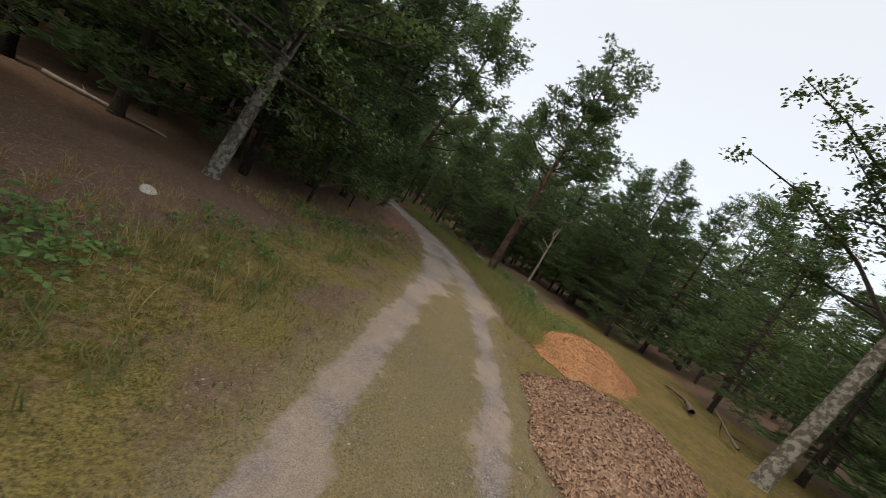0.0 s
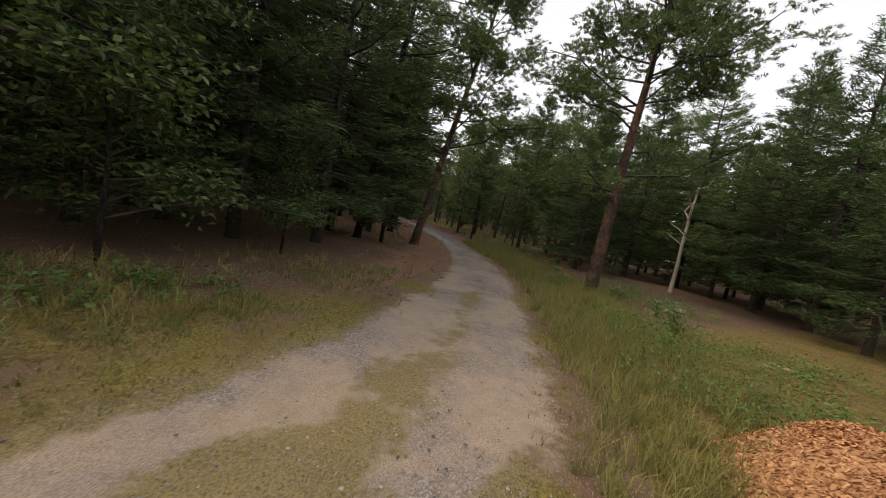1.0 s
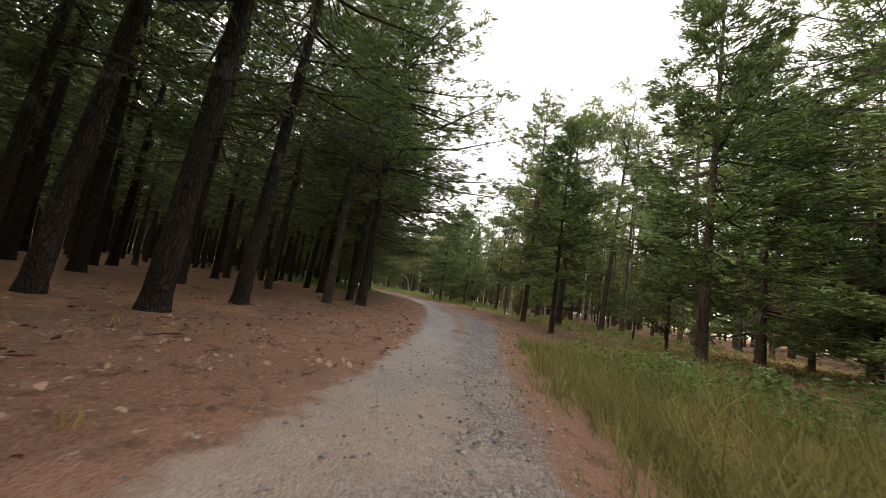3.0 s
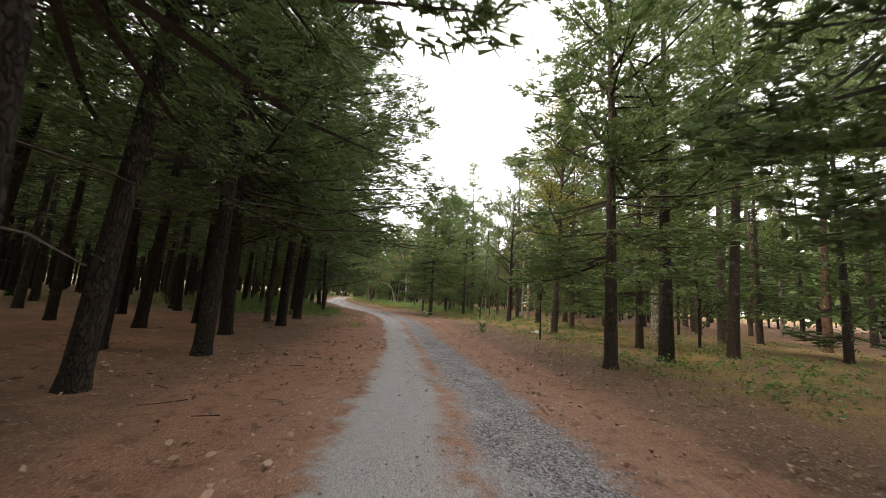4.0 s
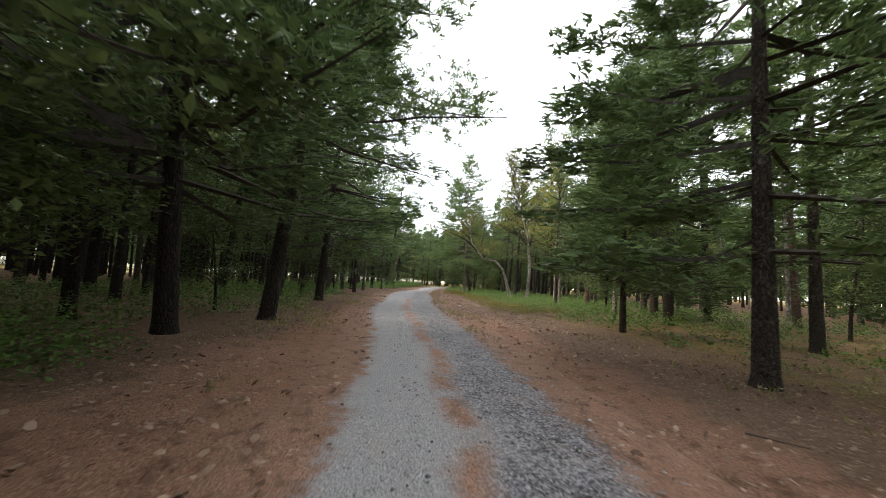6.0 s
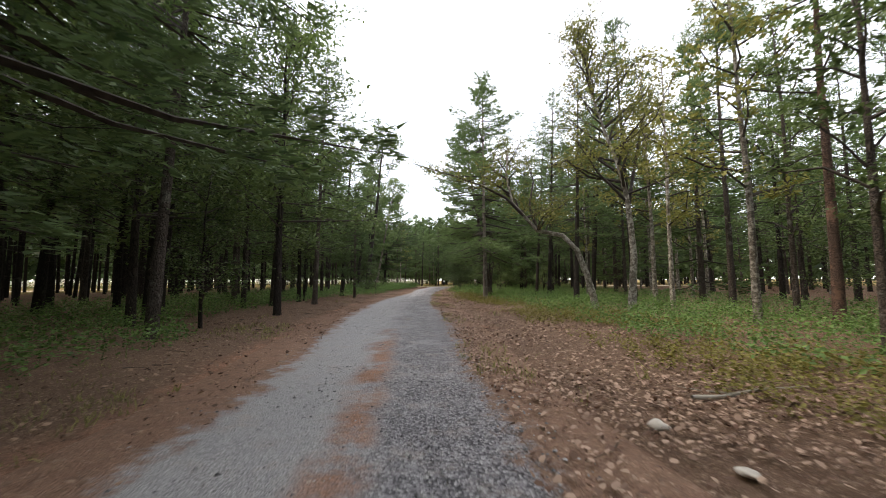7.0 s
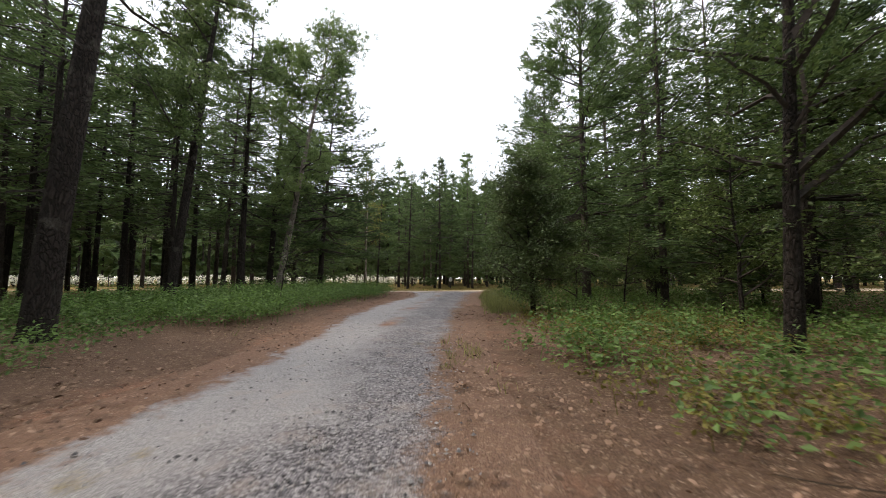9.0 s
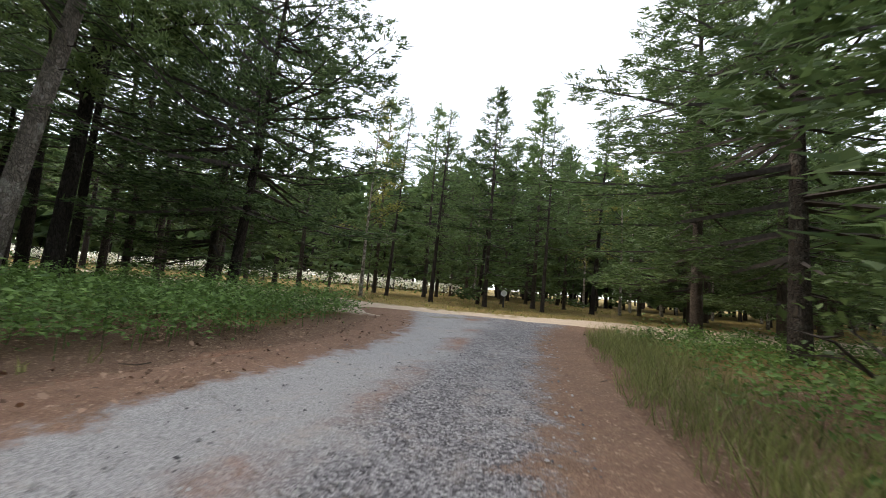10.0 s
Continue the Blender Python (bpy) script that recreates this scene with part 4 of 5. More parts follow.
put(broadleaf(118, 10.8, 0.16, 4.5, 3.2, 34, 10, 42, 0.12, spine=N_SPINE, extra=[[(0.05, 0, 4.2), (0.5, 0.2, 5.9), (0.9, 0.3, 7.6), (1.5, 0.3, 9.4)], [(0.0, 0, 4.4), (-1.0, 0.2, 5.6), (-2.0, 0.2, 7.2)]],
              label="upright oak with pale lichen-spotted trunk and sparse leaves", leaf_mat=M_OAK_PALE), 7.4, 14.4)
put(white_pine(119, 15.0, 0.15, 3.2, 5.2, 0.7, 6, 13, 17, 0.17, 0.034, (-1, 0), dead=26, label="white pine with slender grey trunk and dead lower twigs", bark_mat=M_BARK_PALE), 3.03, 24.5, 75)
put(white_pine(120, 13.5, 0.17, 3.0, 4.2, 0.66, 6, 14, 18, 0.17, 0.034, (-9, 0), dead=14, label="white pine with leaning grey-brown trunk over shrubs", bark_mat=M_BARK), 3.9, 28.0, 0)
put(pitch_pine(121, 17.0, 0.24, 5.6, 3.4, 20, 7, 10, 12, 0.17, 0.05, (5, 0), 0.08, 12, label="big dark pitch pine with forked crooked limbs among shrubs", bark_mat=M_BARK_DARK), -7.4, 38.4)
put(pitch_pine(122, 14.5, 0.19, 5.5, 2.8, 24, 10, 12, 12, 0.17, 0.055, (7, 0), 0.05, 12, label="leaning pine with dark trunk above low green shrubs", bark_mat=M_BARK_DARK), -9.9, 45.1)
put(pitch_pine(141, 14.5, 0.18, 4.6, 2.9, 24, 9, 11, 10, 0.19, 0.05, (10, 0), 0.05, 14, label="leaning pine with pale grey trunk above green shrubs", bark_mat=M_BARK_PALE), -8.6, 51.0)
put(pitch_pine(142, 14.0, 0.18, 3.8, 2.9, 24, 9, 11, 10, 0.19, 0.06, (3, 0), 0.05, 14, label="dark-trunked pine beside a leaning paler one", bark_mat=M_BARK_DARK), -9.9, 53.0)
put(white_pine(123, 14.2, 0.19, 3.0, 7.0, 0.66, 6, 11, 13, 0.2, 0.05, (3, 0), label="white pine with long flat branches near the junction", bark_mat=M_BARK_DARK), -8.3, 57.0, 15)
put(broadleaf(124, 4.2, 0.08, 0.7, 1.6, 54, 17, 56, 0.08, leaf_mat=M_HOLLY, name="holly_tree", label="rounded dense dark green holly tree beside track", bark_mat=M_BARK_DARK, up=12, spread=0.2, slim=0.6), 2.4, 42.5)
put(broadleaf(125, 9.5, 0.13, 2.3, 2.6, 26, 9, 44, 0.105, lean=(3, 0), label="twin-stemmed oak with dark trunks and broad leaves", bark_mat=M_BARK_DARK,
              extra=[[(0.1, 0, 0.1), (0.3, 0.1, 2.0), (0.7, 0.2, 4.2), (0.6, 0.3, 6.5)]], limb_r=0.5), 5.0, 37.3)
put(white_pine(126, 14, 0.19, 2.2, 5.6, 0.68, 6, 11, 16, 0.18, 0.038, dead=6, label="broad white pine with soft green branches by the grass"), 6.3, 54.0, 60)
put(broadleaf(127, 2.0, 0.025, 0.6, 0.7, 9, 4, 12, 0.09, name="sapling", label="small leafy sapling standing in tall grass", bark_mat=M_BARK_DARK), 3.0, 48.4)
put(broadleaf(128, 2.4, 0.025, 0.8, 0.8, 9, 4, 12, 0.1, name="sapling", label="small leafy sapling among low green shrubs", bark_mat=M_BARK_DARK), -5.6, 44.3)

# ---- trees along both sides, nearest the track ----
for x, y, s in [(-17.0, -55.2, 1.05), (-14.4, -53.8, 1.0), (-20.4, -55.6, 1.1), (-13.0, -49.0, 1.1), (-24.0, -57.0, 1.0), (-27.5, -59.5, 1.05), (-30.5, -63.0, 1.0),
                (7.6, -44.8, 1.15), (10.0, -40.0, 1.1), (2.9, -50.2, 0.8), (8.3, -50.0, 1.05), (6.6, -47.3, 0.95), (10.5, -52.6, 1.1),
                (7.9, -58.2, 0.95), (3.8, -63.5, 0.9), (7.4, -65.3, 1.0), (6.4, -61.0, 1.0), (11.0, -57.4, 1.1), (-4.4, -74.2, 0.8), (-0.6, -70.8, 0.75), (-7.4, -78.2, 0.95), (-2.0, -77.6, 0.95)]:
    EDGE_PINE.plant(x, y, s)
for x, y, s in [(9.0, -1.5, 0.95), (10.7, 2.5, 1.1), (12.2, -19.0, 1.0), (8.9, -28.0, 0.8), (9.6, 41.5, 1.05), (5.7, 46.8, 1.1), (6.8, 58.8, 1.0), (11.5, 62.0, 1.1),
                (9.2, 64.1, 0.9), (-6.2, 27.6, 0.55), (-10.7, 58.9, 1.0), (10.4, 67.0, 0.8)]:
    EDGE_PINE.plant(x, y, s)
for x, y, s in [(-7.7, -41.7, 1.0), (-6.6, -30.8, 1.1), (-10.4, -25.6, 1.0), (-10.6, -16.2, 1.0), (-9.1, -14.6, 0.9), (-13.7, -21.7, 1.1),
                (-9.0, -7.6, 1.0), (-12.1, -12.6, 1.0), (-4.9, -22.4, 0.9), (-4.4, -17.6, 1.0), (-14.8, -2.1, 1.0), (-13.3, -9.9, 1.0), (-12.1, -4.9, 1.0),
                (-5.2, -34.0, 1.0), (-6.0, -37.6, 1.05), (-4.6, -31.4, 1.0), (-7.6, -26.8, 1.1), (-7.0, -22.6, 1.0), (-7.2, -19.0, 1.05), (-9.2, -30.0, 1.1), (-8.4, -34.5, 1.0),
                (-10.2, -38.2, 1.0), (-9.8, -44.2, 1.05), (-12.8, -41.0, 1.1), (-12.5, -46.4, 1.0), (-6.6, -12.0, 1.0)]:
    NEAR_PINE.plant(x, y, s)
for x, y, s in [(-10.2, -46.2, 1.15), (-8.2, -44.4, 1.15), (-12.0, -50.4, 1.2), (-8.2, 18.6, 1.0), (-15.2, 14.4, 1.0), (-18.3, 23.3, 1.1), (-17.4, 39.4, 1.2), (-11.3, 38.2, 1.0),
                (-16.4, 41.9, 1.0), (-11.7, 51.6, 0.9), (-9.2, 48.6, 0.9), (-16.9, 57.2, 1.3), (-13.0, 62.0, 0.9), (7.7, 21.0, 0.9), (15.3, 39.7, 1.0), (11.7, 39.3, 1.1),
                (9.0, 41.0, 1.0), (11.5, 51.7, 1.0), (6.8, 43.4, 0.85), (15.0, 46.7, 1.0), (8.2, 31.5, 0.9), (11.0, 27.5, 1.0), (10.3, 34.0, 1.0), (12.8, 31.0, 1.1),
                (-6.6, 20.0, 1.0), (-8.0, 31.0, 1.0), (-9.6, 12.5, 1.0), (-6.2, 8.2, 0.95), (-3.0, 65.6, 0.72), (-0.6, 68.6, 0.78), (2.8, 65.2, 0.72), (5.6, 66.8, 0.78), (-6.2, 68.2, 0.76), (0.9, 71.0, 0.8), (-10.5, 8.5, 1.0), (-9.0, 2.0, 1.0), (-11.5, 26.0, 1.0), (-10.0, 13.5, 1.0)]:
    NEAR_PINE.plant(x, y, s)
for x, y, s in [(14.3, -7.5, 1.0), (13.6, -34.1, 1.0), (12.2, -14.8, 0.9), (16.2, -25.5, 1.05), (16.4, 1.6, 1.0), (18.0, 10.0, 1.0), (12.6, 7.0, 0.95), (17.8, -46.6, 1.1),
                (10.6, -30.2, 1.0), (13.4, 17.0, 0.9), (10.3, 9.6, 0.9), (-17.4, 63.3, 1.0)]:
    TALL_PINE.plant(x, y, s)
for x, y, s in [(11.7, -17.4, 1.0), (15.3, -18.5, 1.0), (13.7, -10.6, 1.0), (8.6, 1.8, 0.9), (12.0, 12.5, 1.0), (11.0, 19.0, 1.0), (16.3, 23.9, 1.0), (14.8, 7.4, 1.0),
                (9.8, 24.6, 0.8), (13.2, -24.6, 1.0), (7.2, 6.0, 0.8), (8.7, 10.2, 0.9), (17.4, -2.6, 1.0)]:
    WOOD_OAK.plant(x, y, s)
for x, y, s in [(12.4, -27.5, 1.0), (10.0, -20.5, 0.9), (9.0, -11.5, 0.8), (13.2, -3.5, 1.1), (9.4, 4.6, 1.0), (14.2, 13.2, 1.0), (-5.2, -10.4, 1.1), (-6.2, 4.0, 0.7),
                (-8.6, 24.0, 1.0), (-5.6, 33.4, 0.7), (9.4, 33.6, 0.8), (5.2, 32.6, 0.5), (12.4, 44.0, 1.0), (7.8, -36.0, 1.0), (5.6, -40.0, 0.9), (-15.8, -57.0, 0.8), (6.6, 40.2, 0.9), (8.4, 37.6, 0.9), (7.6, 45.2, 0.8), (5.6, 43.6, 0.7), (7.4, 41.8, 0.8), (9.8, 43.2, 0.9), (4.6, 45.0, 0.6), (-5.2, -4.6, 0.9), (-6.4, 10.2, 0.9)]:
    UNDER.plant(x, y, s)

for x, y, s in [(-7.4, 4.4, 1.0), (-8.6, 10.6, 1.05), (-9.6, -1.6, 1.0), (-9.0, 17.4, 1.0), (-5.9, 13.8, 1.15), (-8.4, 22.6, 1.05), (-11.6, 6.0, 1.0), (-12.4, 14.6, 1.05)]:
    LEAFY.plant(x, y, s)

# ---- the wood behind them ----
STANDING = np.array([(o.location.x, o.location.y) for o in scene.objects if o.parent is None and o.type == "EMPTY"])


def fill_wood(kinds, box, gap, seed, keep, limit, sizes=(0.85, 1.2)):
    """Trees at about even spacing in a box, where keep(x, y, edge distance, side) allows."""
    global STANDING
    rng = np.random.default_rng(seed)
    done = 0
    for _ in range(6000):
        if done >= limit:
            break
        x, y = rng.uniform(box[0], box[1]), rng.uniform(box[2], box[3])
        off, side, _a = beside(x, y)
        if np.min(np.hypot(STANDING[:, 0] - x, STANDING[:, 1] - y)) < gap or from_cross(x, y)[0] < 3.5 or not keep(x, y, off[0], side[0]):
            continue
        STANDING = np.vstack([STANDING, [x, y]])
        kinds[int(rng.integers(len(kinds)))].plant(float(x), float(y), float(rng.uniform(*sizes)))
        done += 1


fill_wood([WOOD_PINE], (-20, -6, -46, -6), 2.1, 212, lambda x, y, o, s: s < 0 and o > 4.5, 32)
fill_wood([WOOD_PINE], (-20, -8, -46, 54), 2.6, 201, lambda x, y, o, s: s < 0 and o > 6 and not (33 < y < 54 and x > -15), 62)
fill_wood([BACK_PINE, WOOD_PINE], (-40, -12, -66, -44), 2.8, 202, lambda x, y, o, s: s < 0 and o > 8 and y > -0.9 * x - 80, 42)
fill_wood([NEAR_PINE], (7, 14, 26, 46), 2.7, 211, lambda x, y, o, s: s > 0 and o > 8, 7)
fill_wood([BACK_PINE], (8, 20, -60, -38), 2.5, 213, lambda x, y, o, s: s > 0 and o > 7, 20, (0.6, 0.85))
fill_wood([BACK_PINE, WOOD_OAK, TALL_PINE], (12, 38, -68, -4), 3.3, 203, lambda x, y, o, s: o > 11, 85)
fill_wood([BACK_PINE, WOOD_PINE, WOOD_PINE, WOOD_OAK], (9, 40, -4, 66), 3.0, 204, lambda x, y, o, s: o > 8, 105)
fill_wood([BACK_PINE, WOOD_OAK], (-12, 40, 64, 84), 2.8, 205, lambda x, y, o, s: x > -4 or y < 74, 84, (0.74, 0.92))
fill_wood([WOOD_PINE], (-36, -9, 44, 72), 2.9, 207, lambda x, y, o, s: past_hedge(x, y) < -10, 34)
fill_wood([BACK_PINE, WOOD_OAK], (-12, 34, -94, -68), 3.4, 209, lambda x, y, o, s: o > 12 and np.hypot(x + 25, y + 71) > 15, 34)
fill_wood([BACK_PINE], (-45, -26, -80, -62), 3.5, 206, lambda x, y, o, s: o > 9, 14)


# ---- far woods, right round ----


def deep_plantation():
    """The inside of the plantation, too far in to tell its trees apart: close bare trunks under one canopy."""
    rng = np.random.default_rng(302)
    crown, stems = Bag(), Bag()
    spots = np.zeros((0, 2))
    for _ in range(9000):
        p = rng.uniform((-62, -62), (-19, 62))
        if past_hedge(*p) > -9 or (p[1] < -46 and p[1] < -0.9 * p[0] - 78) or from_cross(*p)[0] < 3.5:
            continue
        if np.min(np.hypot(STANDING[:, 0] - p[0], STANDING[:, 1] - p[1])) < 2.0 or (len(spots) and np.min(np.hypot(*(spots - p).T)) < 2.35):
            continue
        spots = np.vstack([spots, p])
        if len(spots) == 470:
            break
    for x, y in spots:
        H, w, r = rng.uniform(12.5, 16), rng.uniform(1.9, 2.8), rng.uniform(0.1, 0.17)
        dx, dy = rng.normal(0, 0.35, 2)
        stems.tube(np.array([(x, y, -0.2), (x + dx * 0.4, y + dy * 0.4, H * 0.4), (x + dx, y + dy, H * 0.92)]), [r * 1.15, r * 0.85, r * 0.25], 6)
        n = 90
        f = rng.uniform(0, 1, n) ** 0.9
        a = rng.uniform(0, 6.28, n)
        rr = w * (1 - 0.75 * f) ** 0.7 * np.sqrt(rng.uniform(0.02, 1.1, n))
        p = np.stack([x + dx * 0.6 + rr * np.cos(a), y + dy * 0.6 + rr * np.sin(a), H * (0.3 + 0.7 * f)], -1)
        crown.tufts(p, unit(np.stack([np.cos(a), np.sin(a), rng.uniform(-0.25, 0.35, n)], -1)), rng, 3, 1.0, 0.3, 0.35)
        for _ in range(4):
            az, L, z = rng.uniform(0, 6.28), rng.uniform(0.4, 1.4), rng.uniform(1.4, H * 0.32)
            o = np.array([x, y, z])
            stems.tube(np.stack([o, o + [L * np.cos(az), L * np.sin(az), rng.uniform(-0.3, 0.1)]]), [0.02, 0.006], 3)
    root = tagged(new("plantation_interior"), "dense dark pine plantation of close bare trunks and high canopy", "woods", kind="stuff")
    part("crowns", crown.mesh("interior_crowns", M_NEEDLE), root)
    part("stems", stems.mesh("interior_stems", M_BARK_DARK), root)


def far_woods():
    rng = np.random.default_rng(301)
    crown, stems = Bag(), Bag()
    spots = []
    for _ in range(9000):
        x, y = rng.uniform(-190, 150), rng.uniform(-160, 210)
        inside = -44 < x < 42 and -100 < y < 84
        if inside or (x < -4 and y > -62 and past_hedge(x, y) < 12):
            continue
        d = max(abs(x) - 40, abs(y - 5) - 80, 0)
        if rng.uniform() < np.exp(-d / 26):
            spots.append((x, y))
    out = unit(np.gradient(HEDGE, axis=0))[:, ::-1] * [1, -1]
    row = [tuple(p + n * rng.uniform(9, 20) + rng.normal(0, 0.8, 2)) for p, n in zip(HEDGE, out) for _ in (0, 1)]
    for x, y in row + spots[:1350]:
        H, w = rng.uniform(11, 16), rng.uniform(2.4, 3.6)
        z0 = float(ground_z(x, y))
        stems.tube(np.array([(x, y, z0 - 0.2), (x, y, z0 + H * 0.6)]), [0.2, 0.08], 4)
        n = 85
        f = rng.uniform(0, 1, n) ** 0.8
        a = rng.uniform(0, 6.28, n)
        rr = w * (1 - 0.8 * f) ** 0.7 * rng.uniform(0.3, 1.05, n)
        p = np.stack([x + rr * np.cos(a), y + rr * np.sin(a), z0 + H * (0.1 + 0.9 * f)], -1)
        dvec = unit(np.stack([np.cos(a), np.sin(a), rng.uniform(-0.3, 0.6, n)], -1))
        crown.tufts(p, dvec, rng, 2, 1.7, 1.0, 0.35)
    root = tagged(new("far_woods"), "distant mixed pine wood closing the horizon all round", "woods", kind="stuff")
    part("crowns", crown.mesh("far_crowns", M_NEEDLE), root)
    part("stems", stems.mesh("far_stems", M_BARK_DARK), root)


deep_plantation()
far_woods()


# ---- low growth ----
def scatter(box, n, seed, accept):
    rng = np.random.default_rng(seed)
    x, y = rng.uniform(box[0], box[1], n), rng.uniform(box[2], box[3], n)
    off, side, along = beside(x, y)
    ok = rng.uniform(0, 1, n) < accept(x, y, off, side) * (from_cross(x, y) > 2.3)
    return x[ok], y[ok], off[ok], side[ok], rng


def patchy(x, y, s=0.5, k=3):
    return 0.5 + 0.5 * wave(x, y, s, k)


def shrub_bed(name, box, n, seed, accept, mat, label, h=(0.25, 0.5), per=26, leaf=0.075, wide=0.3):
    x, y, off, side, rng = scatter(box, n, seed, accept)
    bag = Bag()
    m = len(x)
    if not m:
        return
    hh = rng.uniform(h[0], h[1], m)
    c = np.repeat(np.stack([x, y, ground_z(x, y)], -1), per, 0)
    H = np.repeat(hh, per)
    a, u = rng.uniform(0, 6.28, m * per), rng.uniform(0, 1, m * per)
    r = wide * np.sqrt(rng.uniform(0, 1, m * per)) * (H / 0.4)
    z = H * (0.25 + 0.75 * u) * np.clip(1.1 - 0.45 * (r / (wide * H / 0.4)) ** 2, 0.4, 1.1)
    bag.leaves(c + np.stack([r * np.cos(a), r * np.sin(a), z + 0.03], -1), rng, leaf, 0.35, 0.6)
    for i in range(0, m, 2):
        b0 = np.array([x[i], y[i], float(ground_z(x[i], y[i])) - 0.02])
        bag.tube(np.stack([b0, b0 + np.array([rng.normal(0, 0.06), rng.normal(0, 0.06), hh[i] * 0.75])]), [0.006, 0.003], 3)
    tagged(new(name, bag.mesh(name, mat)), label, "shrubs", kind="stuff")


def left_bed(x, y, o, s):
    lo = np.where(y < -4, 3.0, np.where(y > 44, 2.0, 2.3 + 2.0 * step01(y, 7, 11) * (1 - step01(y, 25, 32)))) + 1.3 * (patchy(x, y, 0.45, 5) - 0.5)
    return (s < 0) * step01(o, lo - 0.2, lo + 0.5) * (1 - 0.75 * step01(o, 9, 16)) * np.where(y < 4, 0.45 + 0.4 * patchy(x, y, 0.4, 2), 0.95) * step01(y, -20, -14)


def right_bed(x, y, o, s):
    lo = np.where(y < 2, 3.6, np.where(y > 30, 2.0, 3.7)) + 1.4 * (patchy(x, y, 0.5, 6) - 0.5)
    return (s > 0) * step01(o, lo - 0.2, lo + 0.6) * (1 - 0.7 * step01(o, 8, 15)) * np.where(y < 2, 0.35 + 0.3 * patchy(x, y, 0.5, 1), 0.95)


shrub_bed("shrubs", (-20, -2, -20, 58), 7000, 401, left_bed, M_SHRUB, "knee-high green huckleberry shrubs carpeting the wood floor", (0.32, 0.66), 36, 0.085, 0.36)
shrub_bed("shrubs", (0, 20, -4, 60), 8200, 402, right_bed, M_SHRUB, "knee-high green huckleberry shrubs carpeting the wood floor", (0.3, 0.62), 36, 0.085, 0.36)
shrub_bed("shrubs", (1, 20, -44, -4), 3000, 403, right_bed, M_SHRUB, "low patchy green shrubs on the wood floor", (0.15, 0.34), 20, 0.09)
shrub_bed("turning_shrubs", (0, 7, 0, 44), 5600, 404, lambda x, y, o, s: (s > 0) * step01(o - np.where(y > 21, 0.0, 0.7), 1.3, 2.5) * (1 - step01(o, 5.2, 7.0)) * step01(patchy(x, y, 0.6, 9), 0.2, 0.5),
          M_SHRUB_TURN, "yellow and brown turning low shrubs beside track", (0.15, 0.36), 26, 0.06)
shrub_bed("shrubs", (-12, -2, 40, 56), 2400, 405, lambda x, y, o, s: (s < 0) * step01(o, 1.4, 1.9) * (1 - step01(o, 7, 9)), M_SHRUB,
          "dense bright green shrubs at the junction's corner", (0.55, 0.95), 32, 0.085)
shrub_bed("shrub", (1.0, 1.9, 36.6, 37.7), 9, 406, lambda x, y, o, s: 0 * x + 1, M_SHRUB, "rounded green bush on brown litter beside track", (0.6, 0.8), 60, 0.09)
shrub_bed("shrubs", (-9, -1.5, -19, -10), 500, 407, lambda x, y, o, s: (s < 0) * step01(o, 2.2, 3.0), M_SHRUB, "dark green low shrubs under a leafy oak", (0.2, 0.4), 24, 0.08)
shrub_bed("weeds", (-11, 2, -68, -44), 3200, 408, lambda x, y, o, s: (s > 0) * step01(o, 0.9, 1.8) * (1 - step01(o, 6.5, 9)) * step01(patchy(x, y, 0.45, 4), 0.45, 0.7),
          M_SHRUB, "leafy green weeds among tall clearing grass", (0.25, 0.6), 24, 0.07)
shrub_bed("weeds", (-30, -14, -72, -60), 1700, 409, lambda x, y, o, s: (s < 0) * step01(o, 1.5, 2.5) * (1 - step01(o, 5, 7)) * step01(patchy(x, y, 0.5, 8), 0.5, 0.75),
          M_SHRUB, "leafy green weeds at the clearing's edge", (0.18, 0.5), 22, 0.1)


def grass_bed(name, box, n, seed, accept, mat, label, h=(0.2, 0.5), w=0.006, tuft=10, lean=0.35):
    x, y, off, side, rng = scatter(box, n, seed, accept)
    m = len(x) * tuft
    if not m:
        return
    b = np.repeat(np.stack([x, y, ground_z(x, y)], -1), tuft, 0) + np.concatenate([rng.normal(0, 0.05, (m, 2)), np.full((m, 1), -0.01)], 1)
    L = rng.uniform(h[0], h[1], (m, 1)) * np.repeat(rng.uniform(0.6, 1.1, (len(x), 1)), tuft, 0)
    d = unit(np.concatenate([rng.normal(0, lean, (m, 2)), np.ones((m, 1))], 1))
    d2 = unit(d + np.concatenate([rng.normal(0, lean * 1.3, (m, 2)), np.full((m, 1), -0.15)], 1))
    s = unit(np.cross(d, rng.normal(0, 1, (m, 3)))) * w * rng.uniform(0.6, 1.3, (m, 1))
    mid = b + d * L * 0.55
    v = np.stack([b - s, b + s, mid - s * 0.8, mid + s * 0.8, mid + d2 * L * 0.45], 1)
    i = np.arange(m)[:, None] * 5
    me = mesh(name, v.reshape(-1, 3), [np.concatenate([i + [0, 1, 3], i + [0, 3, 2], i + [2, 3, 4]])], mat)
    tagged(new(name, me), label, "grass", kind="stuff")


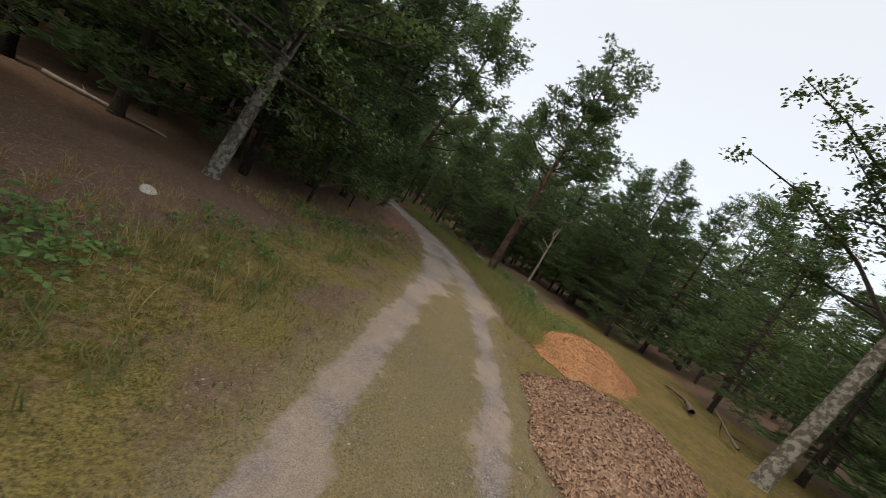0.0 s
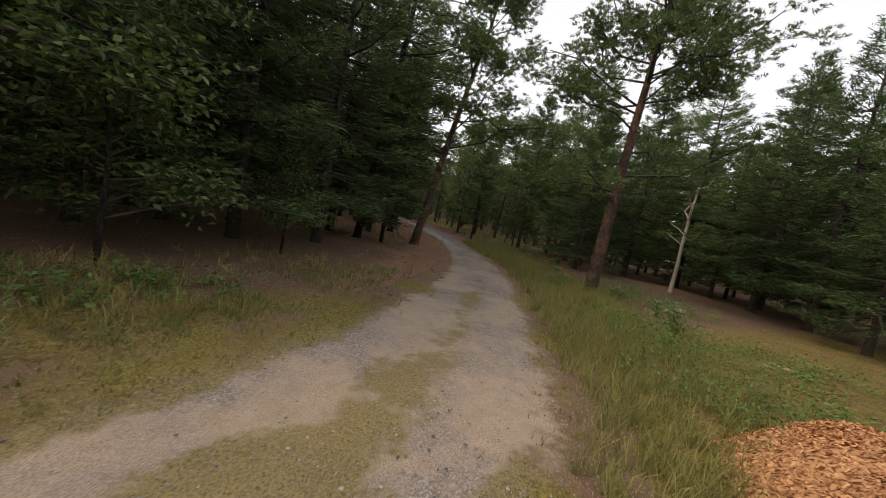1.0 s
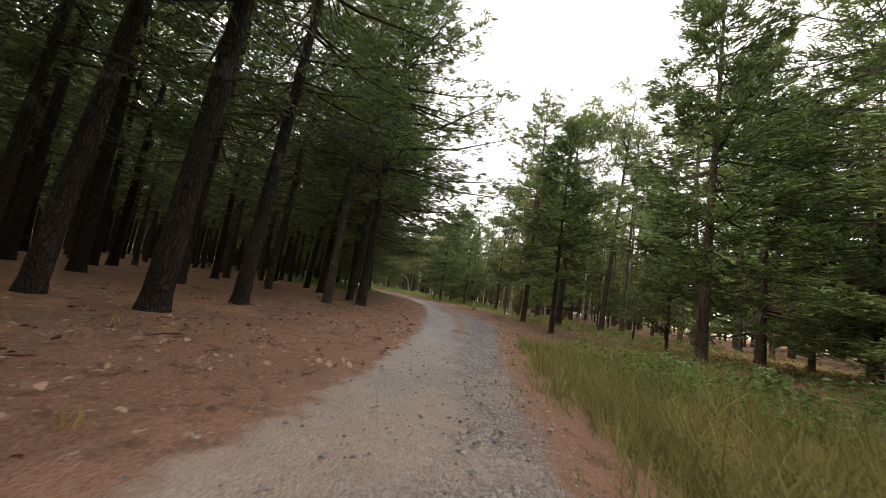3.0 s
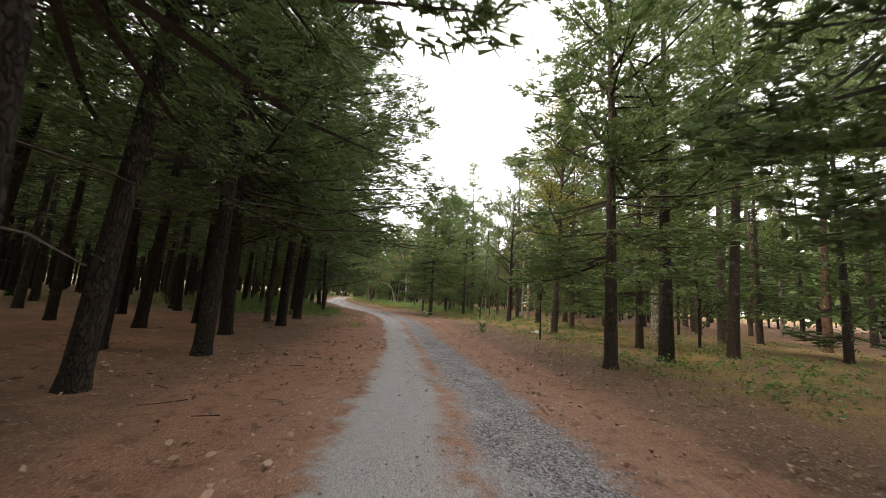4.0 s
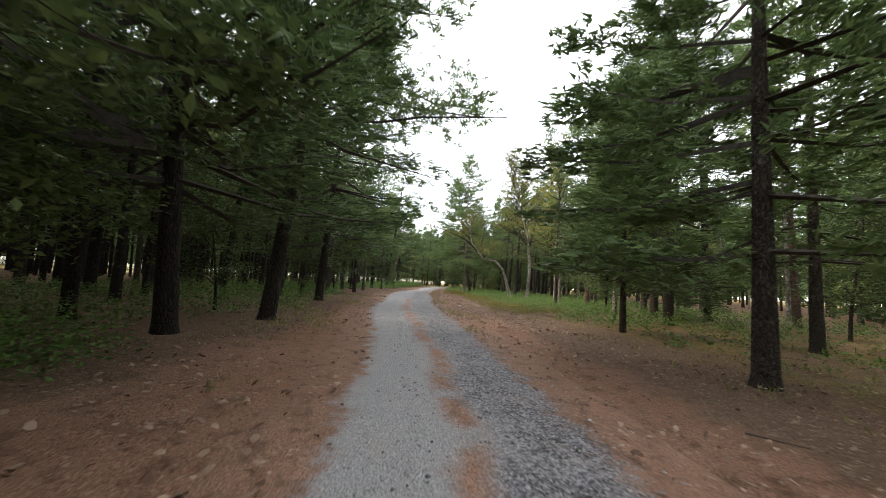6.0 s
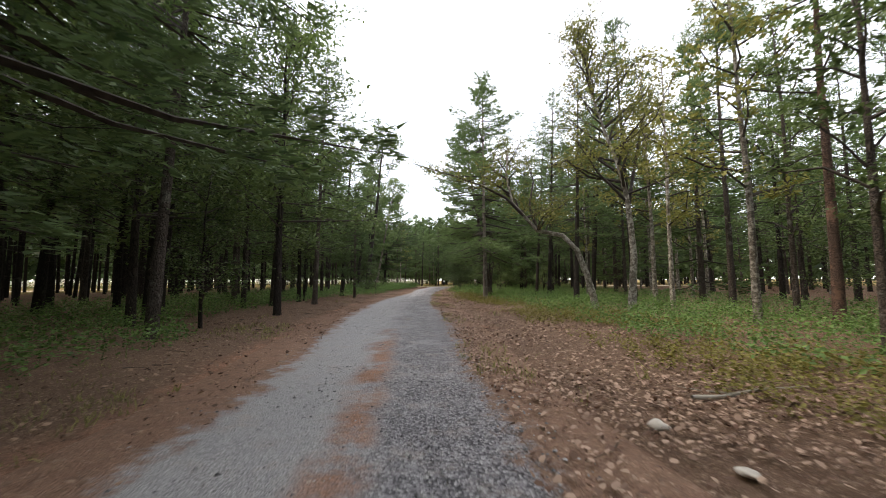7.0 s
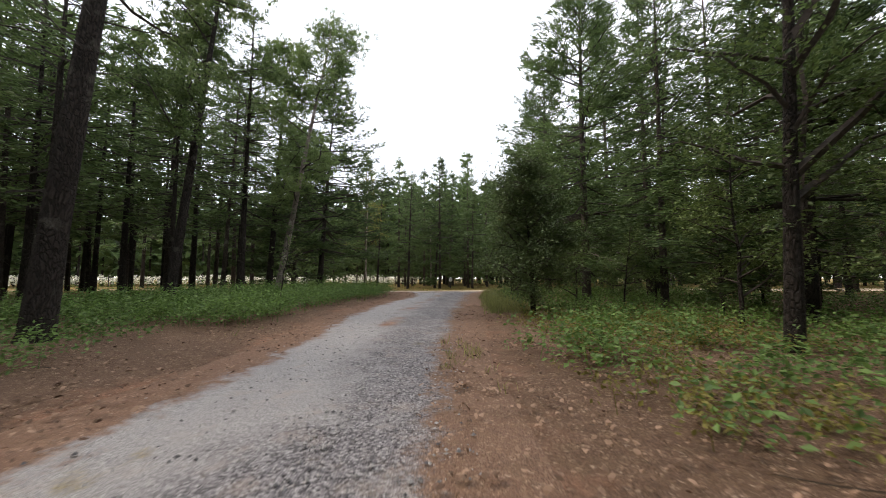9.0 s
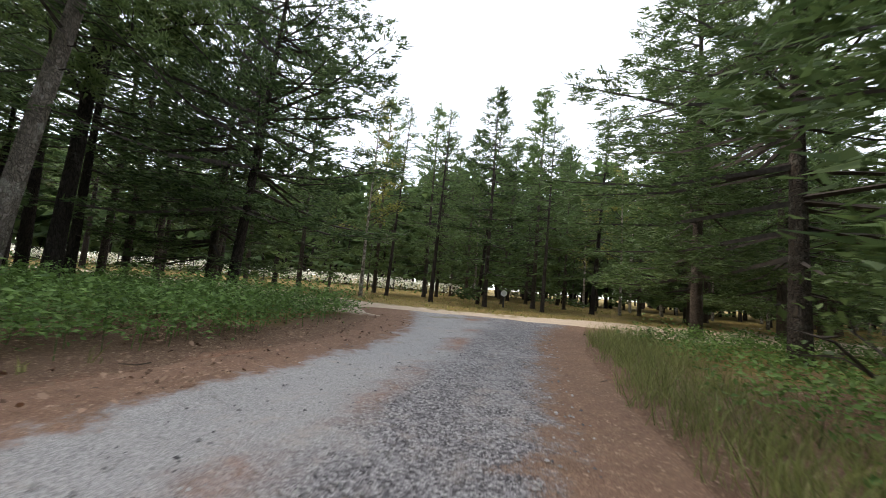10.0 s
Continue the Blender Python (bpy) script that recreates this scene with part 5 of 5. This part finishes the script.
grass_bed("tall_grass", (-14, 3, -68, -43), 13000, 501, lambda x, y, o, s: (s > 0) * step01(o, 0.15, 0.6) * (1 - step01(o, 2.6, 5.0)), M_GRASS,
          "tall green and yellow grass along the track", (0.18, 0.58), 0.005, 14)
grass_bed("dry_grass", (-14, 3, -64, -46), 2600, 502, lambda x, y, o, s: (s > 0) * step01(o, 0.3, 0.8) * (1 - step01(o, 3.0, 5.0)) * patchy(x, y, 0.5, 7), M_DRY,
          "dry yellow grass stems standing among green grass", (0.3, 0.75), 0.004, 6)
grass_bed("short_grass", (-24, 4, -74, -44), 24000, 503, lambda x, y, o, s: (s > 0) * step01(o, -0.5, 0.0) * (1 - step01(o, 12, 16)) * np.maximum(step01(-y, 58, 63), 0.5 * (1 - step01(o, 3.5, 6))), M_GRASS,
          "short mown grass of the clearing", (0.03, 0.11), 0.007, 8)
grass_bed("short_grass", (-32, -10, -78, -54), 36000, 504, lambda x, y, o, s: (s < 0) * step01(o, -0.5, 0.0) * (1 - step01(o, 2.0, 4.0)) * step01(-y, 58, 63) * (0.35 + 0.65 * step01(patchy(x, y, 0.8, 3), 0.3, 0.6)), M_GRASS,
          "short worn grass beside the sandy track", (0.03, 0.11), 0.007, 8)
grass_bed("dry_grass", (-30, -6, -74, -46), 10000, 505, lambda x, y, o, s: (s < 0) * step01(o, 0.8, 1.8) * (1 - step01(o, 3.4, 5.6)) * step01(patchy(x, y, 0.42, 3), 0.25, 0.6) * (0.12 + 0.88 * step01(-y, 55, 61)),
          M_DRY, "dry straw-yellow grass tufts at the wood's edge", (0.15, 0.5), 0.006, 12)
grass_bed("dry_grass", (-30, 6, -78, -48), 7000, 511, lambda x, y, o, s: step01(o, 0.0, 0.4) * (1 - step01(o, 5, 9)) * patchy(x, y, 0.8, 2) * np.where(s > 0, 1.0, 0.15 + 0.85 * step01(-y, 57, 62)), M_DRY,
          "short dry straw among the clearing grass", (0.03, 0.13), 0.006, 8)
grass_bed("tall_grass", (-1, 7, 43, 60), 5200, 506, lambda x, y, o, s: (s > 0) * step01(o, 0.8, 1.3) * (1 - step01(o, 1.7, 3.0)), M_GRASS_TALL,
          "tall soft green grass at the junction", (0.2, 0.6), 0.004, 12)
grass_bed("grass_tufts", (-8, 8, -22, 58), 2600, 507, lambda x, y, o, s: step01(o, 0.9, 1.6) * (1 - step01(o, 3.0, 5.0)) * step01(patchy(x, y, 0.7, 5), 0.55, 0.8),
          M_GRASS, "thin green grass tufts along the litter verge", (0.08, 0.3), 0.009, 6)
grass_bed("grass_tufts", (2, 16, -44, 0), 4600, 508, lambda x, y, o, s: (s > 0) * step01(o, 2.2, 3.4) * (1 - step01(o, 9, 14)), M_GRASS,
          "thin low green grass on the wood floor", (0.06, 0.22), 0.008, 7)
grass_bed("grass_tufts", (-40, 10, 60, 76), 3600, 509, lambda x, y, o, s: 0.8 + 0 * x, M_GRASS, "mown green grass beyond the crossing road", (0.06, 0.2), 0.016, 5)
grass_bed("grass_tufts", (-28, -12, -74, -59), 16000, 510, lambda x, y, o, s: (o < 0) * (np.abs(o + 1.7) < 0.6) * np.where(y < -62.5, 1.0, 0.2 * (patchy(x, y, 1.1, 2) > 0.5)), M_GRASS,
          "worn grass between the wheel ruts", (0.025, 0.085), 0.007, 7)
grass_bed("grass_tufts", (-1.5, 4, -8, 40), 5200, 512, lambda x, y, o, s: (s > 0) * step01(o, -0.15, 0.05) * (1 - step01(o, 0.5, 1.0)) * step01(patchy(x, y, 0.55, 7), 0.5, 0.7), M_GRASS,
          "fresh green grass tufts at the gravel's edge", (0.06, 0.3), 0.005, 10)


grass_bed("grass_tufts", (-7, -0.5, -24, 12), 5200, 513, lambda x, y, o, s: (s < 0) * step01(o, 0.7, 1.3) * (1 - step01(o, 2.6, 3.6)) * step01(patchy(x, y, 0.6, 2), 0.4, 0.7), M_GRASS,
          "soft green grass patches on the shaded verge", (0.05, 0.2), 0.005, 10)
grass_bed("tall_grass", (-30, -12, -72, -57), 8000, 514, lambda x, y, o, s: (s < 0) * step01(o, 0.6, 1.2) * (1 - step01(o, 2.6, 3.6)) * step01(patchy(x, y, 0.7, 6), 0.4, 0.65), M_GRASS_TALL,
          "fresh green grass clumps at the clearing's edge", (0.1, 0.36), 0.007, 9)


def flowering_weed(x, y, h, seed):
    rng = np.random.default_rng(seed)
    root = tagged(new("flowering_weed"), "tall green weed with flat white flower heads", "weed", "white-flowered weeds")
    leaves = Bag()
    for i in range(7):
        stems, heads = Bag(), Bag()
        a, r = rng.uniform(0, 6.28), rng.uniform(0.05, 0.35)
        top = np.array([r * np.cos(a), r * np.sin(a), h * rng.uniform(0.7, 1.0)])
        stems.tube(np.stack([np.array([0, 0, -0.05]), top * [0.4, 0.4, 0.5], top]), [0.008, 0.006, 0.004], 4)
        leaves.leaves(np.stack([top * [0.6, 0.6, 0] + [0, 0, v] for v in rng.uniform(0.1, 0.85, 16) * h]) + rng.normal(0, 0.1, (16, 3)) * [1, 1, 0.3], rng, 0.12)
        heads.leaves(top + rng.normal(0, 1, (22, 3)) * [0.055, 0.055, 0.015], rng, 0.03, 0.1, 0.9)
        part("stem", stems.mesh("weed_stem", M_SHRUB), root)
        part("flower_head", heads.mesh("weed_head", M_UMBEL), root, "flat white flower head")["kind"] = "stuff"
    part("foliage", leaves.mesh("weed_leaves", M_SHRUB), root)
    put(root, x, y)


for i, (x, y, h) in enumerate([(-6.2, -62.1, 0.85), (-5.4, -61.5, 0.9), (-4.7, -60.6, 0.7), (-5.9, -57.3, 0.75),
                               (1.2, -46.3, 0.6), (2.4, -47.0, 0.65), (3.2, -48.2, 0.6), (4.2, -48.6, 0.65), (0.2, -45.4, 0.55), (-0.6, -49.5, 0.6), (1.0, -50.0, 0.65), (-2.4, -53.6, 0.6), (-4.0, -58.6, 0.75),
                               (4.3, -23.6, 0.6), (4.0, -14.4, 0.55), (6.9, 56.6, 0.6)]):
    flowering_weed(x, y, h, 600 + i)


# ---- litter on the ground ----
def leaf_strip(n, seed, y0, y1, side, reach, label, size=0.068, mat=None):
    """Dry leaves in a strip along one side of the track, thinning away from it."""
    rng = np.random.default_rng(seed)
    x, y, _o = along_track(n, rng, y0, y1, lambda r: side * (1 + reach * r.uniform(0.02, 1, n) ** 1.3), True)
    ok = (rng.uniform(0, 1, n) < 0.3 + 0.7 * step01(patchy(x, y, 0.9, 4), 0.25, 0.7)) & (from_cross(x, y) > 2.3)
    lay_leaves(x[ok], y[ok], rng, mat or M_LEAF_LITTER, label, size)


def along_track(n, rng, y0, y1, across, metres=False):
    """Points beside or on the track between two heights of the plan; across in half widths, or metres past the edge."""
    pick = np.nonzero((MID[:, 1] > y0) & (MID[:, 1] < y1))[0]
    i = pick[rng.integers(len(pick), size=n)]
    a = across(rng)
    reach = np.sign(a) * (HALF[i] + np.abs(a) - 1) if metres else a * HALF[i]
    p = MID[i] + TO_RIGHT[i] * reach[:, None] + rng.uniform(-0.2, 0.2, (n, 2))
    return p[:, 0], p[:, 1], a


def lay_leaves(x, y, rng, mat, label, size, curl=0.28):
    m = len(x)
    a = rng.uniform(0, 6.28, m)
    d = np.stack([np.cos(a), np.sin(a), rng.normal(0, curl, m)], -1)
    s = np.stack([-np.sin(a), np.cos(a), rng.normal(0, curl, m)], -1)
    L = size * rng.uniform(0.4, 1.25, (m, 1))
    c = np.stack([x, y, ground_z(x, y) + 0.05 + rng.uniform(0, 0.02, m)], -1)
    w = L * rng.uniform(0.24, 0.4, (m, 1))
    lift = rng.uniform(0.0, 0.018, (m, 1)) * [[0, 0, 1]]
    v = np.stack([c - d * L * 0.5, c - d * L * 0.2 - s * w + lift, c + d * L * 0.25 - s * w * 0.9 + lift, c + d * L * 0.5,
                  c + d * L * 0.2 + s * w * 0.85 + lift, c - d * L * 0.25 + s * w + lift], 1)
    i = np.arange(m)[:, None] * 6
    tri = np.concatenate([i + t for t in ([0, 1, 5], [1, 2, 5], [2, 4, 5], [2, 3, 4])])
    tagged(new("fallen_leaves", mesh("fallen_leaves", v.reshape(-1, 3), [tri], mat)), label, "leaves", kind="stuff")


leaf_strip(34000, 701, -6, 25, 1, 4.5, "pale brown dry oak leaves on the track's verge", 0.062, M_LEAF_PALE)
leaf_strip(9000, 706, 25, 46, 1, 4.5, "scattered dry oak leaves on orange needle litter", 0.055)
leaf_strip(16000, 702, -8, 57, -1, 4.0, "scattered dry brown leaves on needle litter", 0.06)
leaf_strip(9000, 703, -46, -6, 1, 5.0, "scattered dry brown leaves on orange needle litter", 0.065, M_LEAF_PALE)
leaf_strip(9000, 704, -50, -8, -1, 7.0, "few dry leaves on orange pine needles", 0.075, M_LEAF_PALE)
leaf_strip(2600, 705, -62, -50, -1, 7.0, "scattered dry brown leaves at the wood's edge", 0.065)


def twigs():
    x, y, off, side, rng = scatter((-24, 12, -64, 58), 2600, 711, lambda x, y, o, s: step01(o, 0.3, 1.2) * (1 - step01(o, 6, 10)) * 0.8)
    bag = Bag()
    for px, py in zip(x, y):
        a, L = rng.uniform(0, 6.28), rng.uniform(0.1, 0.5)
        b0 = np.array([px, py, float(ground_z(px, py)) + 0.055])
        d = np.array([np.cos(a), np.sin(a), rng.normal(0, 0.05)])
        bag.tube(np.stack([b0, b0 + d * L * 0.5 + rng.normal(0, 0.02, 3) * [1, 1, 0.4], b0 + d * L]), [0.008, 0.006, 0.003], 3)
    tagged(new("fallen_twigs", bag.mesh("fallen_twigs", M_TWIG)), "thin fallen twigs lying on brown litter", "twigs", kind="stuff")


def gravel():
    rng = np.random.default_rng(712)
    n = 56000
    x, y, a = along_track(n, rng, -70, 58, lambda r: np.clip(r.normal(0.3, 0.55, n), -1.1, 1.12))
    ok = rng.uniform(0, 1, n) < np.where(y < -50, 0.4, 1.0) * (0.4 + 0.6 * patchy(x, y, 1.3, 2))
    x, y = x[ok], y[ok]
    m = len(x)
    r = 0.006 + 0.017 * rng.uniform(0, 1, (m, 1)) ** 2
    c = np.stack([x, y, ground_z(x, y) + 0.028], -1)
    base = np.array([(1, 0, 0), (0, 1, 0), (-1, 0, 0), (0, -1, 0), (0, 0, 0.7), (0, 0, -0.7)])
    v = c[:, None] + base[None] * r[:, None] * rng.uniform(0.6, 1.3, (m, 6, 1))
    i = np.arange(m)[:, None] * 6
    tri = np.concatenate([i + t for t in ([0, 1, 4], [1, 2, 4], [2, 3, 4], [3, 0, 4])])
    tagged(new("loose_gravel", mesh("loose_gravel", v.reshape(-1, 3), [tri], M_STONE)), "loose grey gravel stones on the track", "gravel", kind="stuff")


twigs()
gravel()


def stone(x, y, rx, ry, rz, seed, label):
    rng = np.random.default_rng(seed)
    bm = bmesh.new()
    bmesh.ops.create_icosphere(bm, subdivisions=3, radius=1.0)
    k = rng.uniform(0, 9)
    for v in bm.verts:
        n = noise.noise(v.co * 1.3 + Vector((k, k, 0))) * 0.3
        v.co = Vector((v.co.x * rx, v.co.y * ry, max(v.co.z, -0.5) * rz)) * (1 + n)
    me = bpy.data.meshes.new("stone")
    bm.to_mesh(me)
    bm.free()
    for p in me.polygons:
        p.use_smooth = True
    me.materials.append(M_ROCK)
    ob = tagged(new("stone", me), label, "stone")
    ob.matrix_basis = Matrix.Translation((x, y, float(ground_z(x, y)) + 0.04 + rz * 0.3)) @ Matrix.Rotation(rng.uniform(0, 6.28), 4, "Z")


stone(1.83, 3.22, 0.085, 0.06, 0.045, 1, "pale rounded stone lying on leaf litter")
stone(1.95, 2.45, 0.075, 0.05, 0.025, 2, "pale flat stone half sunk in litter")
stone(-23.7, -63.4, 0.25, 0.16, 0.08, 3, "flat grey stone on the litter bank")
stone(-26.5, -66.0, 0.2, 0.15, 0.09, 4, "flat grey stone on the litter bank")
stone(7.0, -23.8, 0.3, 0.2, 0.12, 5, "pale flat boulder under the trees")
stone(-12.61, 29.58, 0.14, 0.1, 0.06, 6, "pale stone lying in low shrubs")


def fallen_branch(pts, r, label, mat=None, seed=1):
    rng = np.random.default_rng(seed)
    pts = np.asarray(pts, float)
    t = np.linspace(0, 1, 7)
    s = np.linspace(0, 1, len(pts))
    p = np.stack([np.interp(t, s, pts[:, i]) for i in range(3)], -1) + rng.normal(0, 0.03, (7, 3)) * [1, 1, 0.2]
    p[:, 2] += ground_z(p[:, 0], p[:, 1])
    bag = Bag()
    bag.tube(p, np.linspace(r, r * 0.4, 7), 7)
    for i in (2, 4):
        d = unit(rng.normal(0, 1, 3) * [1, 1, 0.25])
        bag.tube(np.stack([p[i], p[i] + d * 0.3, p[i] + d * 0.55 + [0, 0, 0.03]]), [r * 0.45, r * 0.3, r * 0.1], 5)
    tagged(new("fallen_branch", bag.mesh("fallen_branch", mat or M_DEAD, True)), label, "branch")


fallen_branch([(-25.6, -55.6, 0.12), (-24.2, -56.6, 0.1), (-22.8, -57.6, 0.07)], 0.07, "grey fallen branch lying on the litter bank")
fallen_branch([(-9.6, -50.6, 0.07), (-8.7, -51.3, 0.06)], 0.02, "bleached stick lying on needle litter", None, 2)
fallen_branch([(-8.2, -11.6, 0.12), (-6.0, -12.2, 0.1)], 0.06, "dead brown branch lying under the pines", M_TWIG, 3)
fallen_branch([(2.6, 3.9, 0.06), (4.4, 4.4, 0.06)], 0.025, "thin grey stick lying on litter", None, 4)
fallen_branch([(-6.4, -34.9, 0.07), (-5.0, -35.2, 0.06)], 0.02, "thin brown stick on needle carpet", M_TWIG, 5)
fallen_branch([(-6.6, -70.6, 0.25), (-4.6, -70.0, 0.3), (-2.8, -69.0, 0.15)], 0.12, "thick fallen log beneath the oak", M_TWIG, 6)
fallen_branch([(-7.6, -72.2, 0.2), (-6.0, -71.0, 0.8)], 0.06, "bare grey branch propped by the oak", M_TWIG, 7)


# ---- wood chip heaps ----
def chip_heap(x, y, rx, ry, h, turn, seed, mat, label):
    rng = np.random.default_rng(seed)
    root = tagged(new("wood_chip_heap"), label, "wood chips", "wood chip heaps")
    n = 90
    g = np.linspace(-1.25, 1.25, n)
    X, Y = np.meshgrid(g, g)

    def top(u, v):
        rr = np.sqrt(u**2 + v**2) * (1 + 0.09 * np.sin(3 * np.arctan2(v, u) + seed) + 0.05 * np.sin(7 * np.arctan2(v, u)))
        return h * (np.clip(1 - rr**2.2, -0.5, 1)) ** 1 * (1 + 0.0 * rr) + h * 0.07 * wave(u * 4, v * 4, 1.5, seed)
    Z = top(X, Y)
    i = (np.arange(n - 1)[:, None] * n + np.arange(n - 1)[None]).ravel()
    part("mound", mesh("chip_mound", np.stack([X.ravel() * rx, Y.ravel() * ry, Z.ravel()], -1), [np.stack([i, i + 1, i + 1 + n, i + n], -1)], mat, True), root)
    m = 36000
    u, v = rng.uniform(-1.2, 1.2, m), rng.uniform(-1.2, 1.2, m)
    ok = top(u, v) > -0.06
    u, v = u[ok], v[ok]
    m = len(u)
    e = 0.02
    nrm = unit(np.stack([-(top(u + e, v) - top(u - e, v)) / (2 * e * rx), -(top(u, v + e) - top(u, v - e)) / (2 * e * ry), np.ones(m)], -1) + rng.normal(0, 0.45, (m, 3)))
    d = unit(np.cross(nrm, rng.normal(0, 1, (m, 3))))
    s = np.cross(nrm, d)
    L, w = rng.uniform(0.012, 0.05, (m, 1)), rng.uniform(0.006, 0.015, (m, 1))
    c = np.stack([u * rx, v * ry, np.maximum(top(u, v), 0.03) + 0.014], -1)
    vv = np.stack([c - d * L - s * w, c - d * L + s * w, c + d * L + s * w, c + d * L - s * w, c + nrm * 0.01], 1)
    j = np.arange(m)[:, None] * 5
    tri = np.concatenate([j + t for t in ([0, 1, 2], [0, 2, 3])])
    ch = part("chip_layer", mesh("chips", vv.reshape(-1, 3), [tri], mat), root)
    ch["kind"] = "stuff"
    root.matrix_basis = Matrix.Translation((x, y, 0)) @ Matrix.Rotation(radians(turn), 4, "Z")


chip_heap(-16.6, -70.4, 3.2, 1.9, 0.62, 14, 1, M_CHIP_B, "low heap of weathered brown wood chips on grass")
chip_heap(-11.2, -67.5, 3.0, 1.8, 0.75, 12, 2, M_CHIP_O, "fresh orange wood chip heap on grass beside the track")


# ---- the white hedge on its fence, beyond the crossing road ----


def hedge():
    rng = np.random.default_rng(801)
    bag, under = Bag(), Bag()
    for x, y in HEDGE:
        z0 = float(ground_z(x, y))
        near = y > 20
        n = 210 if near else 80
        top = rng.uniform(1.15, 1.5)
        p = np.stack([x + rng.normal(0, 0.75, n), y + rng.normal(0, 0.5, n), z0 + 0.35 + (top - 0.35) * rng.uniform(0, 1, n) ** 0.7], -1)
        bag.leaves(p, rng, 0.22 if near else 0.4, 0.6, 0.9)
        q = np.stack([x + rng.normal(0, 0.8, 40), y + rng.normal(0, 0.55, 40), z0 + rng.uniform(0, 0.9, 40)], -1)
        under.leaves(q, rng, 0.25, 0.6, 0.7)
    root = tagged(new("flowering_hedge"), "white blossoming vine hedge along a wire fence", "hedge")
    part("blossom", bag.mesh("hedge_blossom", M_BLOSSOM), root)
    part("foliage", under.mesh("hedge_foliage", M_SHRUB), root)


hedge()
post_bag = Bag()
post_bag.tube(np.array([(0, 0, -0.2), (0, 0, 1.0), (0, 0, 1.55)]), [0.05, 0.05, 0.045], 7)
post = put(tagged(new("fence_post", post_bag.mesh("fence_post", M_POST, True)), "dark wooden fence post in the white hedge", "fence post", "fence posts"), *[float(v) for v in HEDGE[1] - [0, 0.9]], 0, 1, 0)
for k in range(3, 56, 2):
    again(post, float(HEDGE[k][0]) + (0.5 if HEDGE[k][0] < -34 else 0), float(HEDGE[k][1]) - 0.9, 0, 1.0, 1.0, 0)


def sign():
    root = tagged(new("road_sign"), "small round white sign on a short dark post", "sign")
    b1, b2 = Bag(), Bag()
    b1.tube(np.array([(0, 0, -0.15), (0, 0, 0.5), (0, 0, 1.0)]), [0.05, 0.05, 0.045], 8)
    b2.tube(np.array([(0, -0.075, 0.86), (0, -0.07, 0.86), (0, -0.05, 0.86), (0, -0.045, 0.86)]), [0.001, 0.17, 0.17, 0.001], 20)
    part("post", b1.mesh("sign_post", M_POST, True), root)
    part("face", b2.mesh("sign_face", M_SIGN), root, "round white sign face")
    put(root, 0.9, 66.6)


sign()
